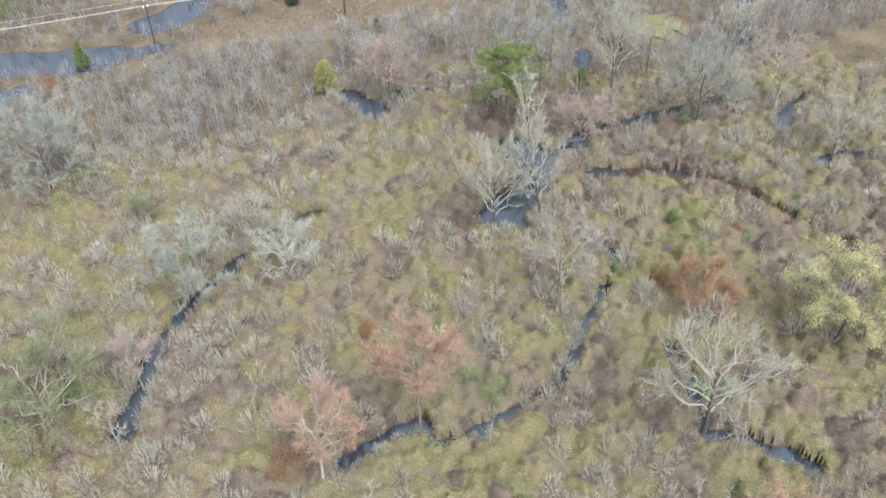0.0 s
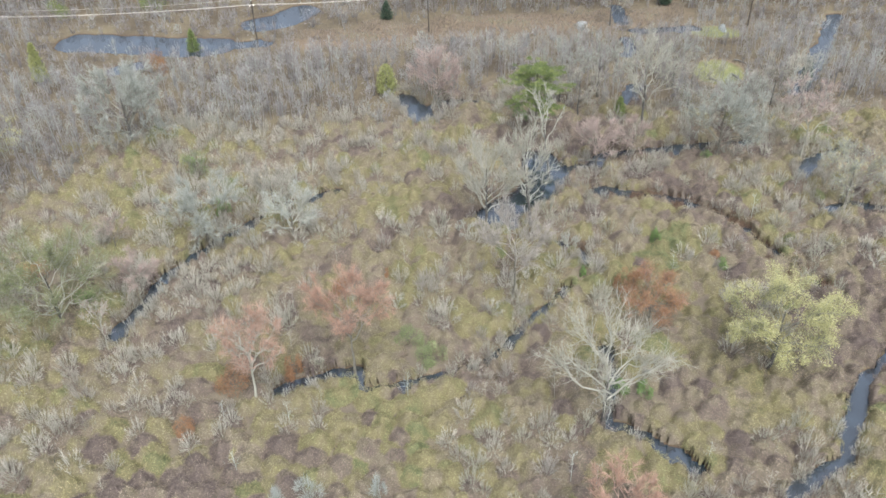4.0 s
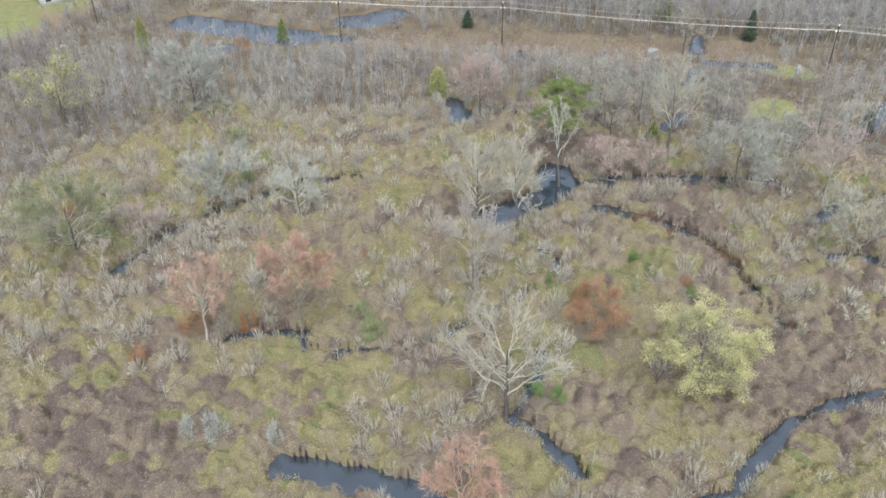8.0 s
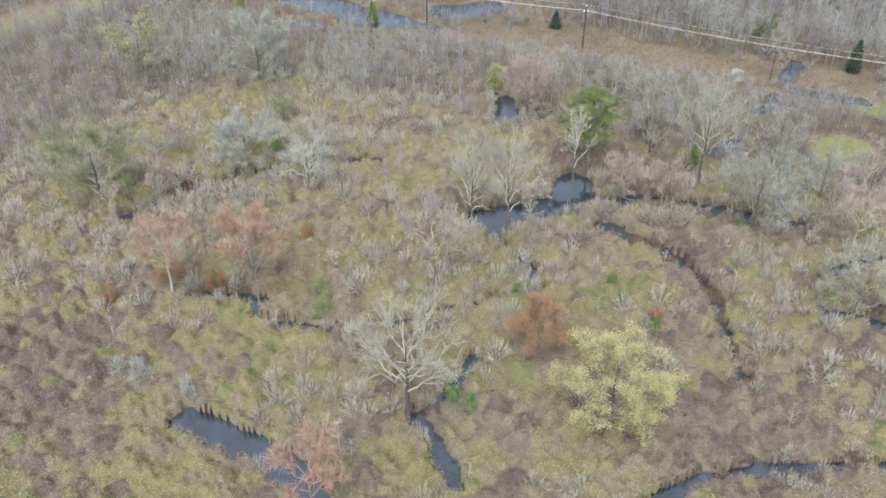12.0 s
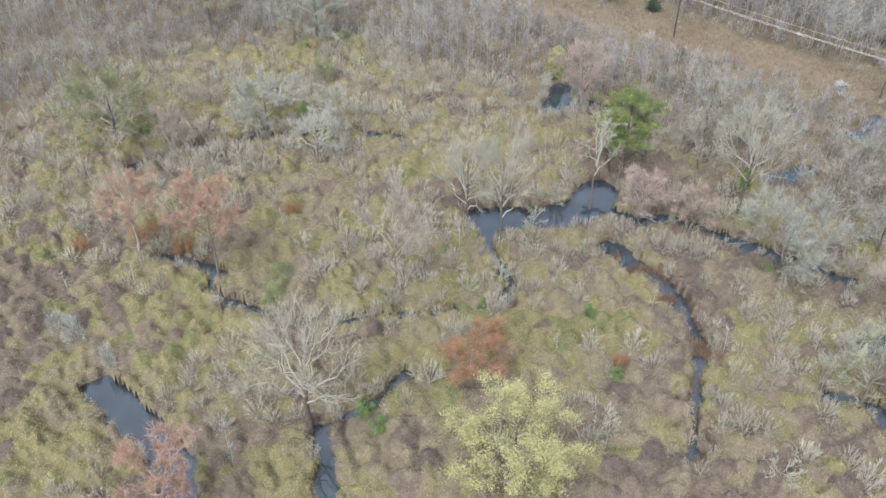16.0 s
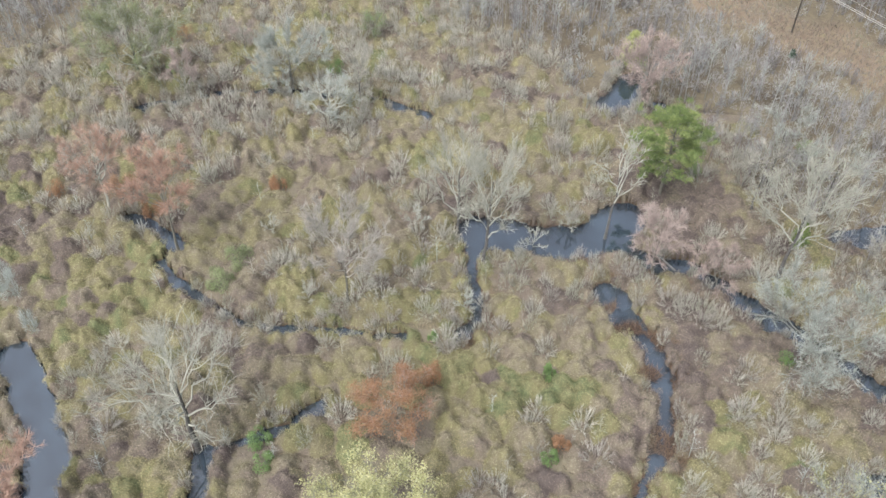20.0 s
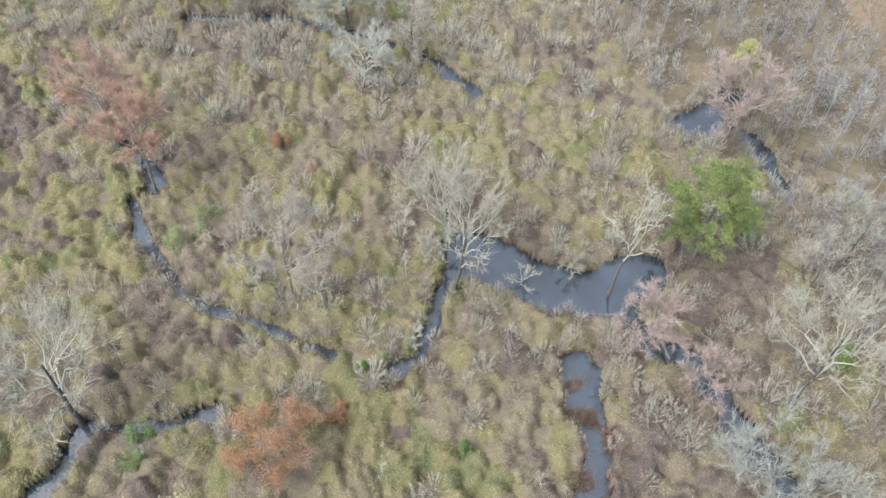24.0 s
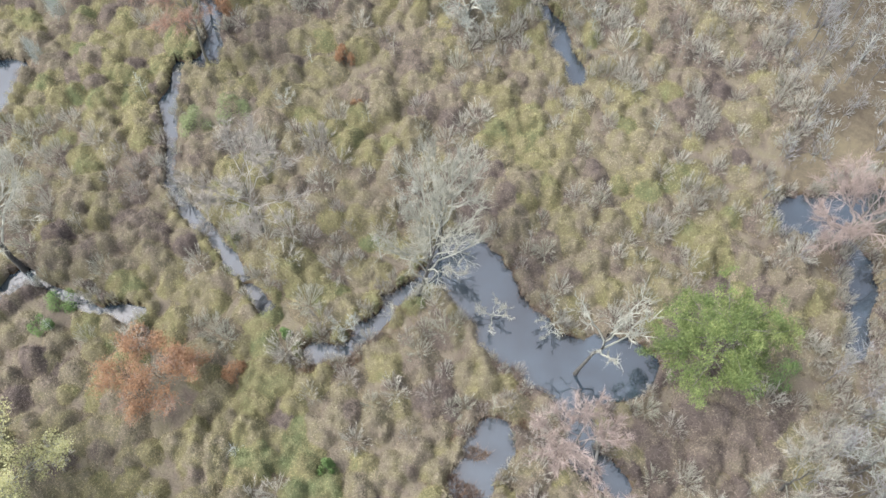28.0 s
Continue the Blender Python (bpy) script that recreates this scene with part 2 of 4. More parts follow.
def tube(pts, radii, sides):
    """A tapering branch along a bent line."""
    pts, radii = np.asarray(pts, float), np.asarray(radii, float)
    d = unit(np.gradient(pts, axis=0))
    ref = np.where(np.abs(d[:, 2:3]) > 0.9, np.array([[1.0, 0, 0]]), np.array([[0, 0, 1.0]]))
    a = unit(np.cross(d, ref))
    b = np.cross(d, a)
    ang = np.arange(sides) * 2 * np.pi / sides
    v = (pts[:, None] + radii[:, None, None] * (a[:, None] * np.cos(ang)[None, :, None] + b[:, None] * np.sin(ang)[None, :, None])).reshape(-1, 3)
    i, k = np.meshgrid(np.arange(len(pts) - 1), np.arange(sides), indexing="ij")
    q0, q1 = i * sides + k, i * sides + (k + 1) % sides
    f = np.concatenate([np.stack([q0, q1, q1 + sides], -1).reshape(-1, 3), np.stack([q0, q1 + sides, q0 + sides], -1).reshape(-1, 3)])
    return v, f


def merge(pieces):
    vs, fs, o = [], [], 0
    for v, f in pieces:
        vs.append(v)
        fs.append(f + o)
        o += len(v)
    return np.concatenate(vs), np.concatenate(fs)


def scatter(r, variants, p, scale, tone):
    """Many turned and scaled copies of a few plants, joined into one set of arrays."""
    vs, fs, ts, o = [], [], [], 0
    pick = r.integers(0, len(variants), len(p))
    turn = r.uniform(0, 2 * np.pi, len(p))
    for k, (v, f, off) in enumerate(variants):
        i = np.nonzero(pick == k)[0]
        if not len(i):
            continue
        c, s = np.cos(turn[i])[:, None], np.sin(turn[i])[:, None]
        w = np.stack([v[None, :, 0] * c - v[None, :, 1] * s, v[None, :, 0] * s + v[None, :, 1] * c, np.broadcast_to(v[None, :, 2], (len(i), len(v)))], -1)
        w = w * scale[i][:, None, :] + p[i][:, None, :]
        vs.append(w.reshape(-1, 3))
        fs.append((f[None] + (o + np.arange(len(i)) * len(v))[:, None, None]).reshape(-1, 3))
        ts.append((tone[i][:, None] + off[None]).ravel())
        o += len(i) * len(v)
    return np.concatenate(vs), np.concatenate(fs), np.concatenate(ts)


# smooth value noise over the plan, for drifts of plants and the lie of the land
LATTICE = np.random.default_rng(3).uniform(0, 1, (256, 256))


def drift(x, y, size, seed=0):
    u, w = np.asarray(x) / size + 37.3 * seed + 100, np.asarray(y) / size + 11.7 * seed + 100
    i, j = np.floor(u).astype(int), np.floor(w).astype(int)
    a, b = u - i, w - j
    a, b = a * a * (3 - 2 * a), b * b * (3 - 2 * b)
    g = lambda m, n: LATTICE[m % 256, n % 256]
    return (g(i, j) * (1 - a) + g(i + 1, j) * a) * (1 - b) + (g(i, j + 1) * (1 - a) + g(i + 1, j + 1) * a) * b


# ---- the lie of the land: channels and ponds ----
CHANNELS = []


def channel(half, *line):
    CHANNELS.append((half, np.array(line, float)))


channel(3.3, (6.5, 103.5), (8.5, 107), (11.5, 111), (13.2, 116), (12.5, 119.5), (10.5, 124))
channel(1.0, (6, 101.5), (9, 101.8), (12, 100), (14.5, 98.8), (18, 98.5), (21, 97), (23, 94.5))
channel(1.9, (22.6, 114.8), (25, 114.6), (28.5, 114.2))
channel(1.45, (28.5, 114.2), (32, 115.2), (36, 114.6), (38.5, 113.4))
channel(1.05, (38.5, 113.4), (42, 111.5), (46, 108.8))
channel(0.7, (46, 108.8), (48.5, 105), (52.5, 100.5), (57, 95))
channel(1.0, (-13.5, 58.5), (-9, 62), (-5, 64))
channel(0.6, (2, 62.5), (6.5, 66), (11.5, 69), (14, 73))
channel(0.42, (14, 73), (16, 78), (18, 82.5), (20.5, 87))
channel(0.6, (-5, 64), (-3, 61), (2, 62.5))
channel(1.05, (-40, 62), (-39.5, 78), (-37, 85), (-34, 91), (-30, 98.5), (-26, 102.5), (-22, 106))
channel(0.95, (39, 57), (33, 60.5), (28.5, 62))
channel(0.6, (28.5, 62), (28.5, 67), (28.5, 71), (27, 75.5))
channel(2.0, (7, 42.5), (13, 44), (19, 45.7), (24, 46), (29, 44.5), (33, 40), (34, 30))
channel(0.75, (47, 52), (51, 57.5), (56, 62), (58, 70), (60, 76), (63, 80.5), (66.5, 84), (71, 88.5), (80, 97))
channel(1.4, (16, 120), (21, 123), (22, 127.5), (26, 128.7), (30, 130), (34, 131.5), (40, 134), (48, 137))
channel(2.3, (-14.2, 134.5), (-16.5, 138.5), (-20, 143))
channel(0.7, (-15.5, 137.5), (-13, 142))
channel(1.4, (-12, 142.5), (-8.5, 143.6))
channel(0.8, (-8.5, 143.6), (-4, 144), (-1, 144.4))
channel(5.0, (-106, 157), (-92, 158.5), (-80, 159), (-73, 161))
channel(2.2, (-73, 161), (-62, 164.5))
channel(2.4, (-88, 144), (-85, 147))
channel(4.2, (-67, 176), (-62, 179), (-60, 186))
channel(1.5, (19, 203), (21.5, 193))
channel(1.2, (23.3, 183), (24, 174))
channel(1.4, (25, 150), (26.5, 157.5))
channel(1.7, (25, 188), (31, 190), (38, 192))
channel(1.5, (72, 206), (64, 176), (59, 161))
channel(1.1, (57, 127), (60, 134), (66, 139))
channel(1.2, (60, 116), (64, 118.5), (69, 119))


def to_line(x, y, line):
    d = np.full(np.shape(x), 1e9)
    for (ax, ay), (bx, by) in zip(line[:-1], line[1:]):
        ux, uy = bx - ax, by - ay
        s = np.clip(((x - ax) * ux + (y - ay) * uy) / (ux * ux + uy * uy), 0, 1)
        d = np.minimum(d, np.hypot(x - ax - s * ux, y - ay - s * uy))
    return d


def land(x, y):
    """Height of the ground; still water stands at 0."""
    x, y = np.asarray(x, float), np.asarray(y, float)
    z = 0.22 + 0.35 * drift(x, y, 7, 1) * drift(x, y, 2.3, 2)
    for half, line in CHANNELS:
        q = to_line(x, y, line) + (drift(x, y, 2.2, 3) - 0.5) * 1.2 + (drift(x, y, 0.9, 4) - 0.5) * 0.5
        k = np.clip((q - half * 0.75) / (half * 0.5 + 0.25), 0, 1)
        k = k * k * (3 - 2 * k)
        z = np.minimum(z, z * k - 0.55 * (1 - k))
    return z


def marsh_line(x):
    """The middle of the open strip under the power line."""
    return 185.0 + 0.36 * (np.asarray(x, float) + 10)


def zone(x, y):
    """0 shrub swamp, 1 open marsh, 2 lawn."""
    x, y = np.asarray(x, float), np.asarray(y, float)
    wob = (drift(x, y, 6, 5) - 0.5) * 6
    mid = marsh_line(x) + wob
    m = np.clip(1 - (np.abs(y - mid + 1.5) - 5.5) / 3, 0, 1) * np.clip((x + 58) / 8, 0, 1) * np.clip((40 - x) / 14, 0, 1)
    for cx, cy, rx, ry in ((43.5, 168, 6, 7), (43, 190, 7, 4), (-146, 112, 7, 40), (-158, 150, 18, 22)):
        m = np.maximum(m, 2 * np.clip((1.15 - np.hypot((x - cx) / rx, (y - cy) / ry) + wob * 0.03) * 3, 0, 1))
    return m


def spaced(fine, lo, hi, far):
    core = np.arange(lo, hi + fine / 2, fine)
    step = np.cumsum(fine * 1.35 ** np.arange(1, 40))
    step = step[: np.searchsorted(step, far) + 1]
    return np.concatenate([lo - step[::-1], core, hi + step])


def build_ground():
    gx, gy = spaced(0.85, -110, 95, 3500), spaced(0.85, 18, 212, 3500)
    x, y = np.meshgrid(gx, gy)
    x, y = x.ravel(), y.ravel()
    z = land(x, y)
    n, m = len(gx), len(gy)
    i = (np.arange(m - 1)[:, None] * n + np.arange(n - 1)[None]).ravel()
    me = to_mesh("ground", np.stack([x, y, z], 1), np.stack([i, i + 1, i + n + 1, i + n], 1), M_GROUND, zone(x, y), "cover", True)
    tagged(new("ground", me), "brown leaf-littered swamp ground with muddy channels", "ground", kind="structure")
    w = 260.0
    wm = to_mesh("water", np.array([(-w, -20, 0), (w, -20, 0), (w, 320, 0), (-w, 320, 0)], float), np.array([[0, 1, 2, 3]]), M_WATER)
    tagged(new("water", wm), "still grey-blue swamp water in ponds and channels", "water", kind="structure")


build_ground()

# ---- trees ----
CLEAR = []


def grow(seed, high, wide, fork=0.3, limbs=8, girth=0.28, lean=(0.0, 0.0), twigs=1400, twig=1.0, up=0.45, second=6, third=5, droop=0.0, thick=1.0, fat=1.0, loose=0.55):
    """Trunk, limbs and twig arrays of a broad-leaved tree whose base is at the origin, and the points its leaves may sit at."""
    r = np.random.default_rng(seed)
    tip = np.array([lean[0], lean[1], high * 0.72])
    s = np.linspace(0, 1, 8)[:, None]
    trunk = s * tip + np.concatenate([r.normal(0, 0.12, (8, 2)) * s * (1.2 - s) * 2, np.zeros((8, 1))], 1)
    trunk[0, 2] = -0.5
    rad = girth * (1 - 0.78 * s[:, 0]) * (1 + 0.5 * np.exp(-s[:, 0] * 14))
    body = [tube(trunk, rad, 7)]
    boughs, ends, dirs, lens = [], [], [], []
    limbs_ = []
    mid = np.array([tip[0], tip[1], high * (fork + 1) / 2])
    ext = np.array([wide / 2, wide / 2, high * (1 - fork) / 2])

    def bend(a, b, n, lift, wob):
        q = np.linspace(0, 1, n)[:, None]
        c = a + (b - a) * q
        long = np.linalg.norm(b - a)
        c[:, 2] += (np.sin(q * np.pi) * lift * long)[:, 0]
        c[1:-1] += r.normal(0, wob * long, (n - 2, 3))
        return c

    def sample(line, q):
        f = q * (len(line) - 1)
        i = min(int(f), len(line) - 2)
        return line[i] + (line[i + 1] - line[i]) * (f - i)

    for i in range(limbs):
        q = fork * 0.95 + (1.0 - fork) * 0.85 * (i + 0.3) / limbs
        a = sample(trunk, min(q / 0.72 * 0.72 + 0.05, 0.98))
        az = i * 2.4 + r.normal(0, 0.35)
        el = -0.25 + 1.35 * (i + 0.5) / limbs + r.normal(0, 0.15) + (up - 0.45)
        aim = np.array([math.cos(az) * math.cos(el), math.sin(az) * math.cos(el), math.sin(el)])
        b = mid + ext * aim * r.uniform(0.8, 1.02)
        line = bend(a, b, 7, 0.06 - droop, 0.035)
        r0 = girth * 0.42 * (1 - 0.5 * i / limbs)
        boughs.append(tube(line, np.linspace(r0, r0 * 0.16 + 0.012, 7) * thick, 5))
        limbs_.append(len(boughs) - 1)
        for j in range(second):
            u = 0.3 + 0.68 * (j + r.uniform(0, 0.8)) / second
            a2 = sample(line, min(u, 0.99))
            out = unit(a2 - mid + np.array([0, 0, high * 0.12]))
            d2 = unit(unit(b - a) * 0.55 + out * 0.5 + r.normal(0, loose, 3) + np.array([0, 0, 0.25 + up * 0.3 - droop * 2]))
            l2 = wide * r.uniform(0.14, 0.24) * (1.25 - 0.5 * u)
            b2 = a2 + d2 * l2
            line2 = bend(a2, b2, 4, 0.05 - droop, 0.06)
            r1 = r0 * 0.4 * (1.1 - 0.6 * u) + 0.012
            boughs.append(tube(line2, np.linspace(r1, 0.014, 4) * thick, 3))
            for k in range(third):
                a3 = sample(line2, r.uniform(0.2, 1.0) * 0.99)
                d3 = unit(d2 * 0.7 + r.normal(0, loose, 3) + np.array([0, 0, 0.25 - droop * 2]))
                l3 = l2 * r.uniform(0.35, 0.65)
                boughs.append(tube(np.array([a3, a3 + d3 * l3 * 0.5 + r.normal(0, 0.04 * l3, 3), a3 + d3 * l3]), np.array([0.032, 0.024, 0.01]) * thick, 3))
                ends.append(a3)
                dirs.append(d3)
                lens.append(l3)
    ends, dirs, lens = np.array(ends), np.array(dirs), np.array(lens)
    twigs = int(twigs * (2.4 if fat > 1.2 else 1.8))
    i = r.integers(0, len(ends), twigs)
    p = ends[i] + dirs[i] * (lens[i] * r.uniform(0, 1, twigs))[:, None]
    d = unit(dirs[i] * 0.8 + r.normal(0, 0.5, (twigs, 3)) + np.array([0, 0, 0.2 - droop * 3]))
    long = twig * r.uniform(0.5, 1.3, twigs) * (0.6 + 0.03 * wide)
    fine = blades(r, p, d, long, r.uniform(0.016, 0.034, twigs) * fat)
    sites = p + d * (long * r.uniform(0.1, 1.0, twigs))[:, None]
    cut = limbs_ + [len(boughs)]
    return merge(body), [merge(boughs[i:j]) for i, j in zip(cut[:-1], cut[1:])], fine, sites, r


def tree(name, x, y, high, wide, bark, twig_mat, label, seed, leaf=None, leaf_n=0, leaf_size=0.2, tone=0.5, limb_mat=None, tufts=0, **kw):
    """A tree standing at x, y: trunk, limbs, twigs and, where it has them, leaves."""
    body, boughs, fine, sites, r = grow(seed, high, wide, **kw)
    base = new(name)
    base.location = (x, y, float(land(x, y)))
    tagged(base, label, "tree")
    part("trunk", to_mesh("trunk", *body, bark, tone - 0.25, smooth=True), base)
    for bough in boughs:
        part("limb", to_mesh("limb", *bough, limb_mat or (bark if bark is not M_DARKBARK else M_BARK), tone + 0.3, smooth=True), base)
    tagged(part("crown", to_mesh("crown", *fine, twig_mat, np.repeat(np.clip(r.normal(tone, 0.2, len(fine[0]) // 3), 0, 1), 3)), base), kind="stuff")
    if leaf is not None:
        k = r.integers(0, len(sites), leaf_n)
        p = sites[k] + r.normal(0, 0.22, (leaf_n, 3))
        if tufts:
            k = r.integers(0, len(sites), tufts)[r.integers(0, tufts, leaf_n)]
            p = sites[k] + r.normal(0, (0.4, 0.4, 0.3), (leaf_n, 3))
        v, f = leaflets(r, p, leaf_size * r.uniform(0.6, 1.3, leaf_n))
        tagged(part("foliage", to_mesh("foliage", v, f, leaf, np.repeat(np.clip(r.normal(0.5, 0.25, leaf_n), 0, 1), 3)), base), kind="stuff")
    return base


# round the pond
tree("pond_tree", 5.6, 100.5, 16.5, 11.5, M_DARKBARK, M_BONETWIG, "tall bare pale-grey tree at the pond edge", 1, fork=0.25, limbs=15, girth=0.28, twigs=2400, up=0.6, tone=0.5, second=9, thick=0.95, fat=1.1, loose=0.36, limb_mat=M_BONE)
tree("pond_tree", 12.9, 101.2, 17.6, 11.0, M_DARKBARK, M_BONETWIG, "bare pale tree with spreading crown on the pond bank", 2, fork=0.3, limbs=13, girth=0.28, lean=(-2.0, 1.8), twigs=2000, up=0.55, tone=0.5, second=9, thick=0.95, fat=1.1, loose=0.36, limb_mat=M_BONE)
tree("dead_tree", 13.4, 119.2, 16.4, 8.0, M_DARKBARK, M_BONETWIG, "bone-white dying tree standing in the pond", 3, limb_mat=M_BONE, fork=0.45, limbs=7, girth=0.21, lean=(-2.0, 2.2), twigs=300, second=6, third=5, up=0.7, thick=1.4)
tree("pink_tree", 21.4, 121.8, 11.6, 8.4, M_BARK, M_PINKTWIG, "pinkish budding bare tree by a fallen trunk", 4, fork=0.25, limbs=10, girth=0.18, twigs=2600, fat=1.5, limb_mat=M_PINKTWIG)
tree("pink_tree", 27.3, 127.6, 8.4, 6.8, M_BARK, M_PINKTWIG, "small pinkish budding bare tree over a dark pool", 5, fork=0.2, limbs=8, girth=0.13, twigs=1800, fat=1.5)
tree("tan_tree", 13.2, 82.6, 15.6, 11.5, M_BARK, M_TANTWIG, "bare tan tree spreading over the shrubs", 6, fork=0.42, limbs=10, girth=0.18, twigs=2600, fat=1.4, limb_mat=M_TANTWIG, tone=0.6)
tree("pink_tree", -12.0, 139.6, 12.2, 12.0, M_BARK, M_PINKTWIG, "rounded pink budding maple beside a dark pool", 7, fork=0.25, limbs=13, girth=0.24, twigs=4600, fat=1.25, thick=1.3, limb_mat=M_PINKTWIG, tone=0.5)
tree("white_tree", 28.8, 136.0, 19.0, 14.0, M_DARKBARK, M_BONETWIG, "tall pale bare tree with upswept limbs", 8, limb_mat=M_BONE, fork=0.35, limbs=12, girth=0.3, lean=(-0.8, 1.6), twigs=2600, up=0.65, thick=1.0, fat=1.1, second=8, loose=0.42)
tree("grey_tree", 42.3, 128.6, 14.3, 15.5, M_BARK, M_LICHENTWIG, "broad grey lichen-covered bare tree", 9, fork=0.22, limbs=14, girth=0.3, twigs=4600, fat=1.4, thick=0.9, tone=0.4, second=8)
tree("pink_tree", 57.0, 132.2, 14.0, 12.0, M_BONE, M_PINKTWIG, "pinkish bare tree with a clear pale trunk", 10, fork=0.5, limbs=9, girth=0.2, twigs=2400, fat=1.5)
tree("lichen_tree", 62.8, 118.6, 11.2, 12.5, M_BARK, M_LICHENTWIG, "pale green lichen-covered spreading tree", 11, fork=0.25, limbs=11, girth=0.24, twigs=3000, leaf=M_YELLOWLEAF, leaf_n=1500, leaf_size=0.16)
# south side
tree("bare_oak", 27.8, 61.4, 17.2, 16.5, M_DARKBARK, M_BONETWIG, "large bare oak with crooked pale limbs over the creek", 12, fork=0.38, limbs=14, girth=0.36, twigs=2200, up=0.45, second=8, tone=0.4, thick=0.95, fat=1.0, loose=0.5, limb_mat=M_BONE)
tree("willow", 48.2, 75.6, 13.8, 13.8, M_DARKBARK, M_OLIVETWIG, "yellow-green willow coming into leaf", 13, leaf=M_YELLOWLEAF, leaf_n=22000, leaf_size=0.16, tufts=230, fork=0.2, limbs=13, girth=0.32, twigs=2600, droop=0.05)
tree("pink_tree", -15.3, 56.0, 14.2, 9.3, M_BONE, M_ORANGETWIG, "pink budding maple with a tall pale trunk", 14, fork=0.5, limbs=12, girth=0.22, twigs=3600, tone=0.85, fat=1.45, thick=1.2)
tree("orange_tree", -4.8, 63.7, 16.6, 11.0, M_BARK, M_ORANGETWIG, "orange-red budding maple above a thin trunk", 15, fork=0.5, limbs=12, girth=0.2, twigs=4800, tone=0.7, fat=1.45)
CLEAR.append((32.4, 82.8, 3.6))
tree("red_maple", 32.4, 82.8, 6.8, 9.4, M_BARK, M_ORANGETWIG, "low rust-red maple clump", 16, leaf=M_REDLEAF, leaf_n=8000, leaf_size=0.16, tufts=90, fork=0.12, limbs=10, girth=0.13, twigs=2200)
tree("tan_tree", 30.6, 43.2, 13.5, 9.0, M_BARK, M_ORANGETWIG, "tan pinkish tree leaning over the near pond", 17, fork=0.45, limbs=10, girth=0.2, twigs=2600, fat=1.5, limb_mat=M_ORANGETWIG, tone=0.8)
# west side
tree("lichen_tree", -24.0, 90.3, 9.2, 9.6, M_BARK, M_PALETWIG, "low crooked tree crusted with pale green lichen", 18, fork=0.2, limbs=12, girth=0.26, twigs=2600, up=0.35, second=8, limb_mat=M_BONE, thick=1.3)
tree("grey_tree", -37.6, 87.3, 10.3, 13.5, M_BARK, M_LICHENTWIG, "broad grey-green bare tree beside the creek", 19, fork=0.2, limbs=11, girth=0.24, twigs=4600, fat=1.5)
tree("green_tree", -48.4, 63.6, 13.4, 16.5, M_DARKBARK, M_OLIVETWIG, "wide grey-green tree with sparse new leaf", 20, limb_mat=M_BONE, leaf=M_OLIVELEAF, leaf_n=8500, leaf_size=0.17, tufts=240, fork=0.15, limbs=14, girth=0.28, twigs=5200, tone=0.4, fat=1.4)
tree("pink_tree", -39.5, 70.2, 10.2, 6.3, M_BONE, M_PINKTWIG, "slim pink bare tree with a pale trunk", 21, fork=0.4, limbs=8, girth=0.13, twigs=1700, fat=1.6)
tree("dead_tree", -39.2, 60.4, 8.6, 4.8, M_BONE, M_PINKTWIG, "thin dead pinkish tree by the creek", 22, fork=0.35, limbs=6, girth=0.11, twigs=420, lean=(-0.8, 0.6))
tree("grey_tree", -65.6, 112.6, 14.6, 18.5, M_DARKBARK, M_LICHENTWIG, "great rounded grey bare oak in the woods", 23, fork=0.18, limbs=14, girth=0.38, twigs=7000, fat=1.6, thick=1.3)
tree("yellow_tree", -87.0, 97.0, 14.0, 15.0, M_DARKBARK, M_OLIVETWIG, "yellow-flushed tree among grey woods", 24, leaf=M_YELLOWLEAF, leaf_n=5200, leaf_size=0.22, fork=0.25, limbs=12, girth=0.32, twigs=2600)
tree("pink_tree", -51.0, 82.0, 6.4, 5.6, M_BARK, M_PINKTWIG, "small reddish budding tree among grey bushes", 25, fork=0.2, limbs=8, girth=0.11, twigs=1200)
tree("green_tree", -48.5, 105.0, 4.6, 5.2, M_DARKBARK, M_OLIVETWIG, "low fresh green tree in the woods", 26, leaf=M_GREEN, leaf_n=900, leaf_size=0.17, fork=0.15, limbs=8, girth=0.1, twigs=700)
for i in range(9):
    x, y, h, w = ((18.5, 190, 11.5, 9), (11.7, 147, 14, 10), (16, 141, 11, 9), (19, 151, 12, 10), (37, 147, 12, 11), (47, 145, 10, 9), (-30, 97, 9, 9), (34, 158, 11, 10), (53, 152, 11, 9))[i]
    tree("grey_tree", x, y, h, w, M_DARKBARK, (M_GREYTWIG, M_LICHENTWIG)[i % 2], ("bare grey tree in the wet woods", "bare lichen-grey tree in the wet woods")[i % 2], 40 + i, fork=0.25, limbs=9, girth=0.18, twigs=1900)


